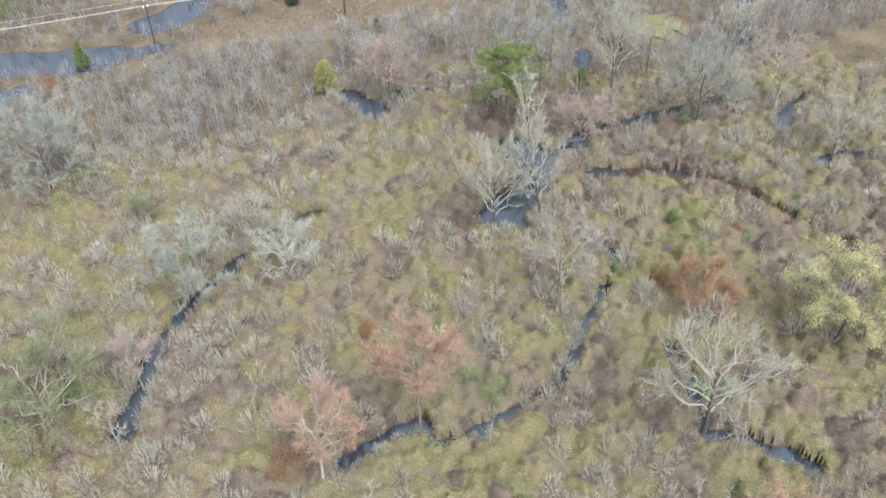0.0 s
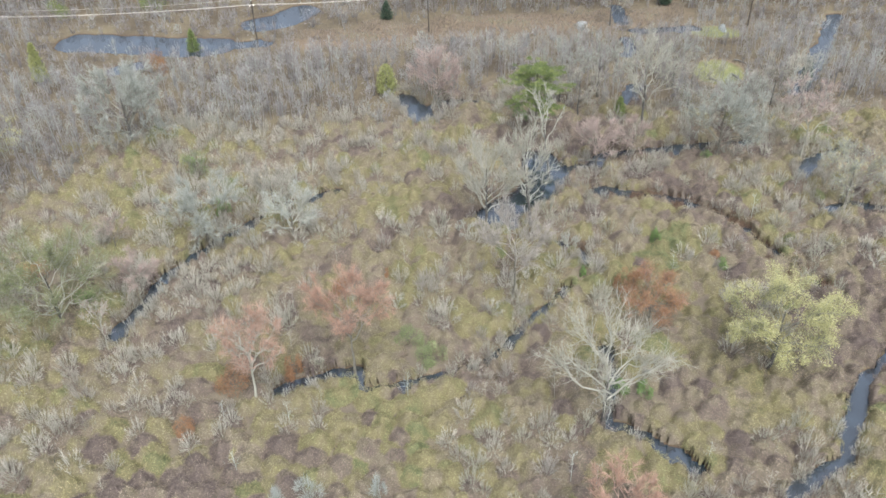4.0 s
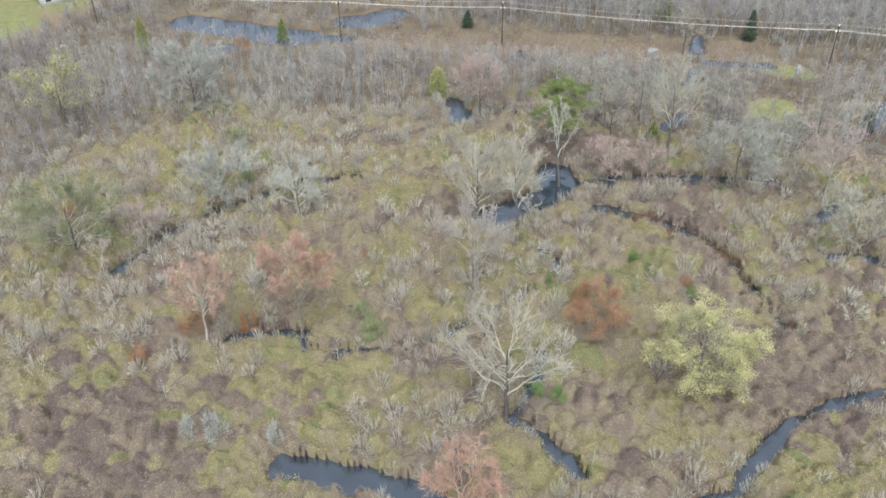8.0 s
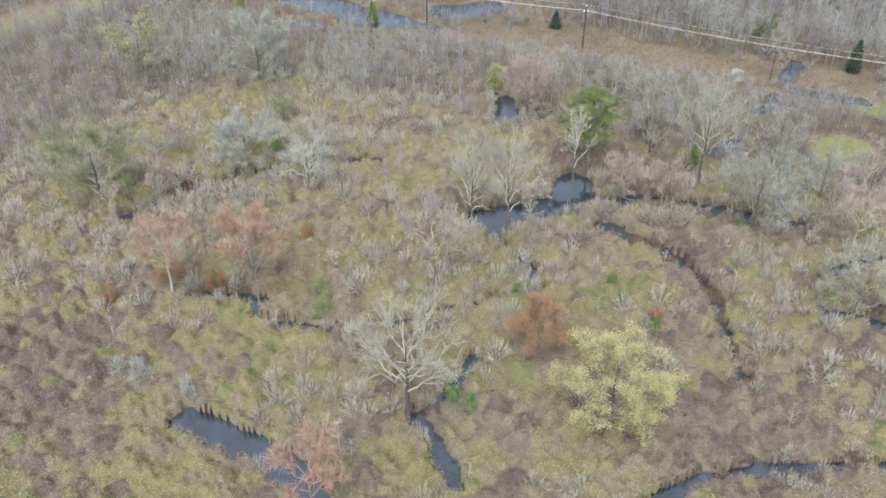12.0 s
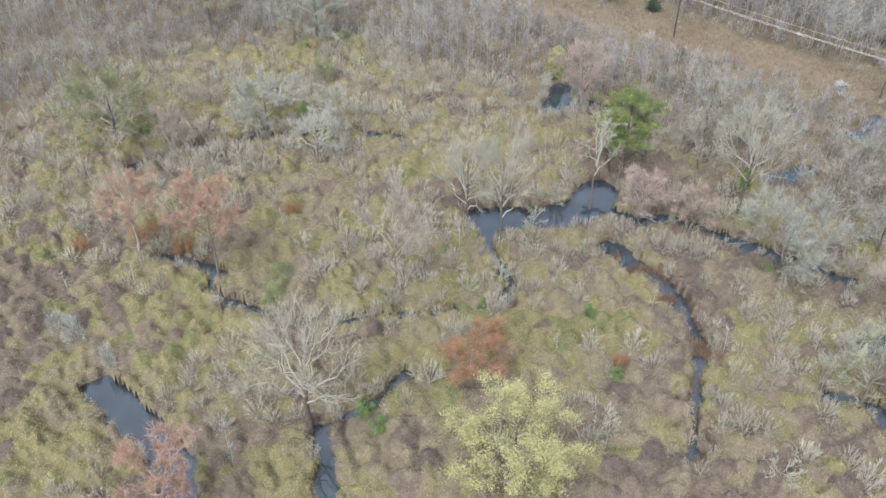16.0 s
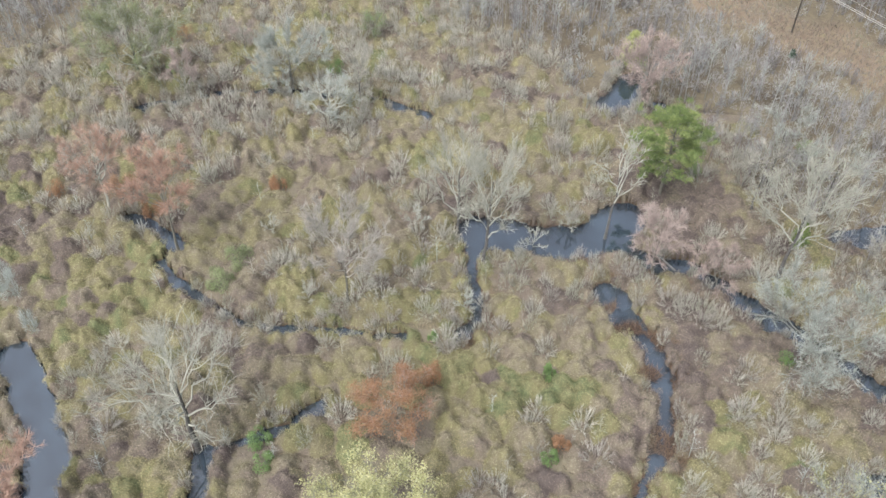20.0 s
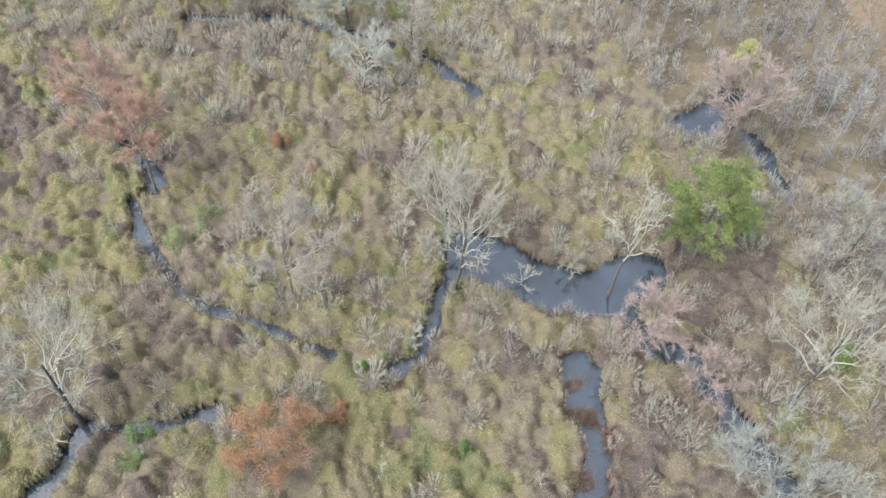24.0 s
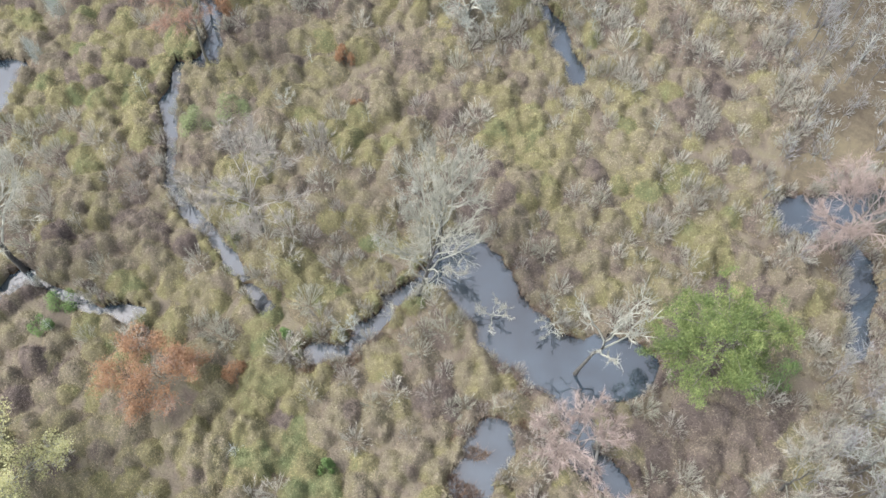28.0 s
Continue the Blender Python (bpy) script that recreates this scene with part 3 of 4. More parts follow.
def pine(x, y, high, wide, seed):
    """A pine with an open crown of needle tufts in layers on its upper half."""
    r = np.random.default_rng(seed)
    base = new("pine")
    base.location = (x, y, float(land(x, y)))
    tagged(base, "green pine with a broad layered crown", "tree")
    part("trunk", to_mesh("trunk", *tube(np.array([(0, 0, -0.5), (0.2, 0, high * 0.4), (0, 0.2, high * 0.7), (0.1, 0.1, high * 0.97)]), [0.26, 0.2, 0.13, 0.04], 7), M_BARK, 0.3, smooth=True), base)
    pts, shade = [], []
    for i in range(30):
        q = i / 29
        z = high * (0.42 + 0.52 * q)
        az = i * 2.4 + r.normal(0, 0.3)
        long = wide / 2 * (0.62 + 0.5 * math.sin(0.35 + q * 2.3) - 0.55 * q ** 3) * r.uniform(0.6, 1.08)
        e = np.array([math.cos(az) * long, math.sin(az) * long, z + long * r.uniform(0.05, 0.28)])
        a = np.array([0.1, 0.1, z - 0.3])
        part("limb", to_mesh("limb", *tube(np.array([a, (a + e) / 2 + (0, 0, 0.2), e]), [0.07, 0.05, 0.02], 4), M_BARK, 0.4, smooth=True), base)
        for k in range(5):
            c = a + (e - a) * r.uniform(0.45, 1.06) + r.normal(0, (0.55, 0.55, 0.15))
            for _ in range(3):
                pts.append(c + r.normal(0, (0.5, 0.5, 0.14)) + r.normal(0, (0.27, 0.27, 0.1), (80, 3)))
                shade.append(r.normal(0.5, 0.2))
    p = np.concatenate(pts)
    d = unit(r.normal(0, 1, p.shape) + (0, 0, 1.1))
    v, f = blades(r, p, d, r.uniform(0.16, 0.34, len(p)), np.full(len(p), 0.085))
    tuft = np.repeat(shade, 80)
    tagged(part("foliage", to_mesh("foliage", v, f, M_PINE, np.repeat(np.clip(tuft + r.normal(0, 0.12, len(p)), 0, 1), 3)), base), kind="stuff")


pine(9.0, 130.2, 16.0, 13.0, 61)


def conifer(name, x, y, high, wide, mat, label, seed, point=0.7):
    """A small cone of dense foliage on a short trunk."""
    r = np.random.default_rng(seed)
    base = new(name)
    base.location = (x, y, float(land(x, y)))
    tagged(base, label, "tree")
    part("trunk", to_mesh("trunk", *tube(np.array([(0, 0, -0.3), (0, 0.05, high * 0.5), (0, 0, high * 0.95)]), [0.13, 0.09, 0.02], 6), M_DARKBARK, 0.4, smooth=True), base)
    n = int(1500 * high / 4)
    q = r.uniform(0, 1, n) ** 1.4
    az = r.uniform(0, 2 * np.pi, n)
    lump = 0.8 + 0.3 * np.sin(az * 5 + q * 17) * np.cos(q * 23)
    rad = wide / 2 * (1 - q) ** point * np.minimum(1, 0.5 + q * 5) * lump * r.uniform(0.6, 1.05, n)
    p = np.stack([np.cos(az) * rad, np.sin(az) * rad, high * (0.06 + 0.92 * q)], 1)
    v, f = leaflets(r, p, r.uniform(0.2, 0.42, n))
    part("foliage", to_mesh("foliage", v, f, mat, np.repeat(np.clip(r.normal(0.5, 0.25, n), 0, 1), 3)), base)


conifer("cedar", -36.3, 184.4, 4.8, 4.2, M_CEDAR, "dark green cedar in the marsh clearing", 71)
conifer("cedar", -16.5, 172.5, 1.6, 1.3, M_CEDAR, "tiny dark cedar at the marsh edge", 72)
conifer("yellow_tree", -24.4, 144.6, 6.6, 5.8, M_YELLOW, "small bright yellow tree coming into leaf", 73, 0.42)
conifer("yellow_tree", -101, 135, 9.5, 4.2, M_YELLOW, "upright bright yellow-green tree in the woods", 74, 0.5)
conifer("green_tree", -76, 158, 6.0, 4.0, M_PINE, "small green tree beside the back pond", 75)

# ---- shrubs ----


def mound(r, lumps, spread_=1.0):
    """Middles and sizes of the lumps that make up a rounded bush of radius and height 1."""
    az, el = r.uniform(0, 2 * np.pi, lumps), np.arcsin(r.uniform(0.05, 1, lumps))
    c = np.stack([np.cos(az) * np.cos(el), np.sin(az) * np.cos(el), np.sin(el)], 1) * r.uniform(0.38, 0.66, (lumps, 1)) * spread_
    return c + (0, 0, 0.06), r.uniform(0.3, 0.5, lumps) * (1.5 - 0.5 * spread_)


def shell(r, n, m, lo, hi):
    """Points in the outer part of a bush, and the way out from its lumps."""
    c, size = m
    k = r.integers(0, len(size), n)
    d = unit(r.normal(0, 1, (n, 3)) + unit(c[k]) * 0.8 + (0, 0, 0.25))
    p = c[k] + d * (size[k] * r.uniform(lo, hi, n))[:, None]
    p[:, 2] = np.abs(p[:, 2])
    return p, d


def clump(seed, stems, twigs, leaves, leaf_size, width=0.03, lumps=7, spread_=1.0, lo=0.6, leaf_twigs=0):
    """One shrub of 1 m radius and height: branchwork, and foliage, each as arrays with a tone."""
    r = np.random.default_rng(seed)
    m = mound(r, lumps, spread_)
    e, _ = shell(r, stems, m, 0.8, 1.1)
    b = e * np.array([0.25, 0.25, 0])
    wood = [blades(r, b, unit(e - b), np.linalg.norm(e - b, axis=1), np.full(stems, width * 1.1))]
    if twigs:
        p, d = shell(r, twigs, m, 0.35, 0.95)
        d = unit(unit(p) * 0.8 + d * 0.6 + r.normal(0, 0.32, (twigs, 3)))
        wood.append(blades(r, p, d, r.uniform(0.14, 0.36, twigs), r.uniform(0.7, 1.3, twigs) * width))
    wood = merge(wood)
    # tone drops towards the middle: the bush's inner shade, put into the twig colour
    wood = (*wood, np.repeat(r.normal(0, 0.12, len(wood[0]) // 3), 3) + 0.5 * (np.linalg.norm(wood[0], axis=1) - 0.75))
    if not leaves:
        return wood, None
    p, d = shell(r, leaves, m, lo, 1.08)
    green = [leaflets(r, p, leaf_size * r.uniform(0.6, 1.4, leaves), d * 0.6 + (0, 0, 0.6))]
    if leaf_twigs:
        p, d = shell(r, leaf_twigs, m, 0.6, 0.95)
        green.append(blades(r, p, unit(d + (0, 0, 0.5)), r.uniform(0.15, 0.35, leaf_twigs), np.full(leaf_twigs, 0.028)))
    return wood, (*merge(green), np.repeat(r.normal(0.0, 0.06, leaves + leaf_twigs), 3))


def plume(seed, stems, twigs, width=0.019):
    """A bare bush of 1 m radius and height: stems fanning from the root and a haze of fine twigs on their outer parts."""
    r = np.random.default_rng(seed)
    az, el = r.uniform(0, 2 * np.pi, stems), np.arcsin(r.uniform(0.12, 1, stems))
    e = np.stack([np.cos(az) * np.cos(el), np.sin(az) * np.cos(el), np.sin(el)], 1) * r.uniform(0.62, 0.86, (stems, 1))
    b = e * (0.12, 0.12, 0.0)
    wood = [blades(r, b, unit(e - b), np.linalg.norm(e - b, axis=1) * 1.15, np.full(stems, width * 1.25))]
    k = r.integers(0, stems, twigs)
    q = r.uniform(0.4, 1.04, (twigs, 1)) ** 0.8
    p = b[k] + (e - b)[k] * q
    d = unit(unit(e[k]) * 0.75 + r.normal(0, 0.5, (twigs, 3)) + (0, 0, 0.2))
    wood.append(blades(r, p, d, r.uniform(0.1, 0.26, twigs), r.uniform(0.7, 1.3, twigs) * width))
    wood = merge(wood)
    return (*wood, np.repeat(np.concatenate([np.full(stems, -0.1), r.normal(0, 0.12, twigs)]), 3))


def points(r, n, x0, x1, y0, y1):
    return r.uniform(x0, x1, n), r.uniform(y0, y1, n)


def spread(r, n, x0, x1, y0, y1, gap):
    """Points no closer than about the gap: one, shifted at random, in each cell of a grid."""
    gx, gy = np.meshgrid(np.arange(x0, x1, gap), np.arange(y0, y1, gap))
    x, y = gx.ravel() + r.uniform(0, gap, gx.size), gy.ravel() + r.uniform(0, gap, gx.size)
    return x, y


def woods(x, y):
    """How far a place belongs to the tall grey woods rather than to the shrub swamp (0 to 1)."""
    wob = (drift(x, y, 14, 7) - 0.5) * 18
    left = np.where(x < -8, np.clip((y - (122 + (x + 30) * 0.5) + wob) / 14, 0, 1), 0)
    west = np.clip((-66 - x + wob) / 10, 0, 1)
    right = np.where(x > -25, np.clip((y - 143 + wob) / 10, 0, 1), 0)
    return np.maximum(np.maximum(left, right), west)


def brown(x, y):
    """Stands of fine brown twigs: north-east of the pond and along the creeks."""
    a = np.exp(-(((x - 12) / 16) ** 2 + ((y - 132) / 9) ** 2))
    b = np.exp(-(((x - 60) / 9) ** 2 + ((y - 82) / 14) ** 2))
    c = np.exp(-(((x - 38) / 7) ** 2 + ((y - 116) / 5) ** 2))
    e = 0.55 * np.exp(-(((x + 14) / 24) ** 2 + ((y - 36) / 13) ** 2))
    return np.maximum(np.maximum(a, b), np.maximum(c, e)) + 0.55 * (drift(x, y, 13, 16) - 0.35)


def in_view(x, y):
    """The stretch of swamp that is planted on the near side."""
    return (y > 18) & (y > 21 - (x + 20) * 0.45) & (y > 20 + (x - 12) * 0.72) & (x < 82 + np.maximum(0, (y - 100) * 0.15))


def by_water(x, y, reach):
    """Whether open water lies within the reach of a place."""
    low = land(x, y)
    for k in range(6):
        low = np.minimum(low, land(x + reach * math.cos(k * 1.047), y + reach * math.sin(k * 1.047)))
    return low < -0.05


def leafy_bush(name, x, y, wide, high, mat, label, seed, leaves=500, twigs=0):
    r = np.random.default_rng(seed)
    base = new(name)
    base.location = (x, y, float(land(x, y)))
    tagged(base, label, "shrub")
    CLEAR.append((x, y, wide * 0.5 + 0.5))
    a, b = clump(seed, 26, twigs, int(leaves * 2.4), 0.27 / wide, 0.08 / wide)
    s = np.array([wide / 2, wide / 2, high])
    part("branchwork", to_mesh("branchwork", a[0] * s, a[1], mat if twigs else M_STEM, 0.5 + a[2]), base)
    if b:
        tagged(part("foliage", to_mesh("foliage", b[0] * s, b[1], mat, np.clip(0.5 + b[2] * 2.5, 0, 1)), base), kind="stuff")


leafy_bush("green_bush", 32.6, 101.4, 2.0, 3.2, M_GREEN, "bright green leafy bush in the thicket", 81, 420)
leafy_bush("green_bush", 29.2, 67.5, 3.8, 2.6, M_GREEN, "vivid green bush below the oak", 82)
leafy_bush("green_bush", 32.4, 67.7, 3.0, 2.2, M_GREEN, "low green bush below the oak", 83, 400)
leafy_bush("red_bush", -12.0, 79.4, 3.2, 3.6, M_REDLEAF, "small rust-red bush in the thicket", 84)
leafy_bush("red_bush", 28.3, 88.6, 3.3, 3.6, M_REDLEAF, "rust-red leafy bush among olive shrubs", 85)
leafy_bush("red_bush", -19.4, 58.2, 5.0, 4.0, M_REDLEAF, "rust-red bush under a pink maple", 86, 800)
leafy_bush("red_bush", -12.4, 61.6, 3.0, 4.2, M_REDLEAF, "rust-red bush beside a creek", 88)
leafy_bush("red_bush", 41.6, 98.6, 2.6, 2.4, M_REDLEAF, "faded red bush near a creek", 87)
leafy_bush("red_bush", -21.7, 49.2, 3.2, 3.0, M_REDLEAF, "rust-red leafy bush in the thicket", 141)
leafy_bush("red_bush", -77.8, 144.5, 5.0, 6.0, M_REDLEAF, "rust-orange bush among grey woods", 142, 800)
leafy_bush("evergreen_bush", -99.0, 181.0, 9.0, 7.0, M_PINE, "green leafy trees behind the back pond", 143, 1500)
leafy_bush("evergreen_bush", -121.0, 170.5, 7.0, 5.5, M_PINE, "green leafy clump behind the back pond", 144, 1000)
leafy_bush("green_bush", -38.6, 95.6, 3.6, 3.4, M_GREEN, "fresh green bush beside a grey tree", 151, 380)
leafy_bush("green_bush", -48.2, 69.0, 4.2, 2.6, M_GREEN, "green leafy bush under a wide tree", 152, 360)
leafy_bush("green_bush", 5.0, 138.1, 4.0, 3.6, M_GREEN, "bright green bush beside the pine", 153)
leafy_bush("green_bush", 8.0, 156.4, 4.0, 3.0, M_GREEN, "green leafy bush in the bare woods", 154, 400)
leafy_bush("green_bush", 42.8, 96.8, 2.4, 2.2, M_GREEN, "small green bush near a creek", 155, 300)
leafy_bush("green_bush", 22.2, 90.8, 1.5, 1.8, M_GREEN, "tiny bright green bush near the creek bend", 156, 200)
leafy_bush("green_bush", 40.5, 128.3, 3.4, 2.4, M_GREEN, "low green bush under a grey tree", 157, 300)
leafy_bush("olive_bush", 4.4, 68.4, 5.0, 3.4, M_OLIVELEAF, "green-olive leafy shrub on the creek bank", 158, 900)
leafy_bush("olive_bush", 0.6, 70.8, 4.6, 3.2, M_OLIVELEAF, "green-olive leafy shrub in the thicket", 159, 800)
leafy_bush("red_bush", -6.1, 83.8, 2.0, 2.2, M_REDLEAF, "small faded red bush in the thicket", 160, 260)
leafy_bush("red_bush", -58.4, 72.2, 5.0, 4.0, M_REDLEAF, "tan-red leafy bush by a wide tree", 161, 500)
leafy_bush("lichen_bush", -3.3, 43.4, 4.2, 4.2, M_PALETWIG, "pale grey-green lichen-covered bush", 89, 0, 900)
leafy_bush("lichen_bush", 4.3, 45.2, 2.6, 4.0, M_PALETWIG, "small pale grey-green lichen-covered bush", 90, 0, 600)
leafy_bush("lichen_bush", -6.8, 41.5, 3.4, 3.2, M_PALETWIG, "low pale grey-green lichen-covered bush", 91, 0, 700)



CELL, LEFT, NEAR, COLS, LINES = 0.16, -84.0, 18.0, 1130, 890


def canopy(x, y, wide, high):
    """Height of the thicket's closed top over a grid of the plan, and which shrub makes it in each cell (-1: none)."""
    gx, gy = LEFT + CELL * (np.arange(COLS) + 0.5), NEAR + CELL * (np.arange(LINES) + 0.5)
    xx, yy = np.meshgrid(gx, gy)
    rough = 0.6 + 0.42 * drift(xx, yy, 1.0, 31) + 0.45 * drift(xx, yy, 0.55, 32)
    bend = 0.45 * (drift(xx, yy, 1.0, 33) - 0.5)
    top, owner = land(xx[::2, ::2], yy[::2, ::2]).repeat(2, 0).repeat(2, 1)[:LINES, :COLS], np.full(xx.shape, -1)
    dry = top > -0.3
    for k in range(len(x)):
        i0, i1 = int((x[k] - wide[k] * 1.1 - LEFT) / CELL), int((x[k] + wide[k] * 1.1 - LEFT) / CELL) + 1
        j0, j1 = int((y[k] - wide[k] * 1.1 - NEAR) / CELL), int((y[k] + wide[k] * 1.1 - NEAR) / CELL) + 1
        i0, j0 = max(i0, 0), max(j0, 0)
        if i1 <= i0 or j1 <= j0:
            continue
        box = (slice(j0, j1), slice(i0, i1))
        q = np.hypot(xx[box] - x[k], yy[box] - y[k]) / wide[k] + bend[box]
        z = 0.25 + high[k] * (1 - np.clip(q, 0, 1) ** 2) * rough[box]
        over = (q < 1) & (z > top[box]) & dry[box]
        top[box] = np.where(over, z, top[box])
        owner[box] = np.where(over, k, owner[box])
    return xx, yy, top, owner


def sprays(r, p, out, size):
    """Twig tips and small leaves that stand out of a shrub's face at points p."""
    n = len(p)
    leaf = r.uniform(size=n) < 0.5
    d = unit(out * 0.6 + r.normal(0, 0.55, (n, 3)) + (0, 0, 0.2))
    side = unit(np.cross(d, out + r.normal(0, 0.45, (n, 3))))
    long = np.where(leaf, r.uniform(0.09, 0.19, n), r.uniform(0.24, 0.6, n)) * size
    wide = np.where(leaf, r.uniform(0.06, 0.11, n), r.uniform(0.022, 0.048, n)) * size
    flat = np.where(leaf[:, None], unit(np.cross(out + r.normal(0, 0.4, (n, 3)), side)), d)
    a = p - side * wide[:, None] * 0.5 - flat * (long * 0.3)[:, None]
    b = p + side * wide[:, None] * 0.5 - flat * (long * 0.3)[:, None]
    return np.stack([a, b, p + flat * (long * 0.7)[:, None]], 1).reshape(-1, 3)


def plant_swamp():
    """The thicket: a closed top of olive, tan and brown shrubs, and fluffy grey bushes that stand above it."""
    r = np.random.default_rng(21)
    x, y = spread(r, 0, -84, 96, 18, 160, 2.3)
    bx, by = spread(r, 0, -50, 75, 36, 149, 1.1)
    rim = (land(bx, by) > -0.1) & by_water(bx, by, 0.9)
    x, y = np.concatenate([x, bx[rim]]), np.concatenate([y, by[rim]])
    rimmed = np.arange(len(x)) >= len(x) - rim.sum()
    keep = (land(x, y) > -0.1) & ((woods(x, y) < r.uniform(0.25, 1.0, len(x))) | rimmed) & in_view(x, y)
    for cx, cy, reach in CLEAR:
        keep &= np.hypot(x - cx, y - cy) > reach
    x, y = x[keep], y[keep]
    size = 1.3 + 0.8 * drift(x, y, 4.0, 8) + 0.9 * r.uniform(0, 1, len(x)) ** 2
    edge = by_water(x, y, 1.3)
    size = np.where(edge, 1.0 + 0.4 * r.uniform(size=len(x)), size)
    high = (0.4 + 0.5 * size) * (0.65 + 0.8 * drift(x, y, 5.0, 9)) * r.uniform(0.75, 1.35, len(x))
    high = np.where(edge, np.clip(high, 1.4, 2.2), high)
    tone = np.clip(0.5 + 0.5 * (drift(x, y, 11, 10) - 0.5) + 0.55 * (drift(x, y, 4.5, 20) - 0.5) + r.normal(0, 0.12, len(x)), 0.02, 0.88)
    grey = 0.7 * drift(x, y, 9, 12) - 0.22 * np.clip((58 - y) / 14, 0, 1) + 0.35 * woods(x, y) + 0.22 * np.clip((-2 - x) / 40, 0, 1) + 0.2 * np.clip((y - 112) / 20, 0, 1) + 0.08 * edge
    grey -= 0.6 * np.clip(brown(x, y) - 0.3, 0, 1)
    grey = grey > r.uniform(0.12, 1.08, len(x))
    dull = brown(x, y) + r.normal(0, 0.15, len(x)) > 0.46
    tone = np.where(dull, np.clip(0.13 + r.normal(0, 0.07, len(x)), 0, 0.3), np.where(grey, tone * 0.5, tone))
    xx, yy, top, owner = canopy(x, y, size, np.where(grey, high * 0.55, high))
    js, is_ = np.arange(0, LINES - 2, 2), np.arange(0, COLS - 2, 2)
    node = np.zeros((LINES, COLS), bool)
    node[:] = (owner >= 0) | ((top > 0.0) & in_view(xx, yy) & (woods(xx, yy) < 0.8))
    quad = node[np.ix_(js, is_)] & node[np.ix_(js + 2, is_)] & node[np.ix_(js, is_ + 2)] & node[np.ix_(js + 2, is_ + 2)]
    jj, ii = np.nonzero(quad)
    half = (COLS + 1) // 2
    f = np.stack([jj * half + ii, jj * half + ii + 1, (jj + 1) * half + ii + 1, (jj + 1) * half + ii], 1)
    used, f = np.unique(f, return_inverse=True)
    f = f.reshape(-1, 4)
    # closed sheet added below the tips, its dark colour standing in for inner shade
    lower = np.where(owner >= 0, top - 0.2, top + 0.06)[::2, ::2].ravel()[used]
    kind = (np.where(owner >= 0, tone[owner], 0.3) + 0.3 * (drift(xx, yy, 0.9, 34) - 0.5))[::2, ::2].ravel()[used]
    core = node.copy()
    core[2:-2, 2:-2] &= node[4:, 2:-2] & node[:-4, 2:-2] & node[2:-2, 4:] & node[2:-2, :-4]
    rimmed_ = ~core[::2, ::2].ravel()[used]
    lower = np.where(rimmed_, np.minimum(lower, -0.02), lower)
    tagged(new("thicket_twig_shade", to_mesh("thicket_twig_shade", np.stack([xx[::2, ::2].ravel()[used], yy[::2, ::2].ravel()[used], lower], 1), f, M_INNER_SHADE, kind, smooth=True)), "closed twig-mass sheet in brown and olive, darkened as shade under the shrub tips", "shrubs", kind="stuff")
    sy, sx = np.gradient(top, CELL)
    steep = np.sqrt(1 + np.minimum(sx ** 2 + sy ** 2, 6.0))
    open_ = (owner >= 0) | ((top > 0.05) & in_view(xx, yy) & (woods(xx, yy) < 0.7))
    fine = np.clip(1.35 - np.hypot(xx - 15, yy - 88) / 75, 0.42, 1.1)
    chance = np.where(open_, steep * fine, 0).ravel()
    n = 900000
    cell = np.sort(r.choice(chance.size, n, p=chance / chance.sum()))
    own = owner.ravel()[cell]
    cell = cell[np.argsort(own, kind="stable")]
    own = owner.ravel()[cell]
    size_at = 1.0 / np.sqrt(fine.ravel()[cell])
    out = unit(np.stack([-sx.ravel()[cell], -sy.ravel()[cell], np.ones(n)], 1))
    jitter = r.uniform(-0.5, 0.5, (n, 2)) * CELL
    slope = jitter[:, 0] * sx.ravel()[cell] + jitter[:, 1] * sy.ravel()[cell]
    p = np.stack([xx.ravel()[cell] + jitter[:, 0], yy.ravel()[cell] + jitter[:, 1], top.ravel()[cell] + np.clip(slope, -0.3, 0.3) - 0.12 * r.uniform(0, 1, n) ** 2], 1)
    v = sprays(r, p, out, size_at).reshape(n, 9)
    t = np.where(own >= 0, tone[own], 0.25 + 0.3 * drift(p[:, 0], p[:, 1], 3, 17)) + 0.3 * (drift(p[:, 0], p[:, 1], 0.9, 34) - 0.5) + r.normal(0, 0.04, n)
    order = np.argsort(np.hypot(x - 16, y - 96))
    count = np.bincount(own + 1, minlength=len(x) + 1)
    start = np.concatenate([[0], np.cumsum(count)])
    single = [k for k in order if count[k + 1] > 60 and not grey[k]][:290]
    rest = np.ones(n, bool)
    for k in single:
        a, b = start[k + 1], start[k + 2]
        rest[a:b] = False
        base = np.array([x[k], y[k], float(land(x[k], y[k]))])
        ob = new("swamp_shrub", to_mesh("swamp_shrub", v[a:b].reshape(-1, 3) - base, np.arange(3 * (b - a)).reshape(-1, 3), M_THICKET, np.repeat(t[a:b], 3)))
        ob.location = base
        tagged(ob, ("dense fine-twigged brown swamp shrub" if tone[k] < 0.25 else "tan budding shrub of the swamp thicket" if tone[k] < 0.48 else "yellow-olive budding shrub of the swamp thicket" if tone[k] < 0.75 else "green-olive budding shrub of the swamp thicket"), "shrub", "thicket shrubs")
    v, t = v[rest].reshape(-1, 3), np.repeat(t[rest], 3)
    tagged(new("thicket_shrubs", to_mesh("thicket_shrubs", v, np.arange(len(v)).reshape(-1, 3), M_THICKET, t)), "olive, tan and brown budding shrubs of the swamp", "shrubs", kind="stuff")
    fluffy = [plume(400 + s, 38, 590, 0.02) for s in range(12)]
    i = np.nonzero(grey)[0]
    size = size[i] * r.uniform(0.75, 1.2, len(i))
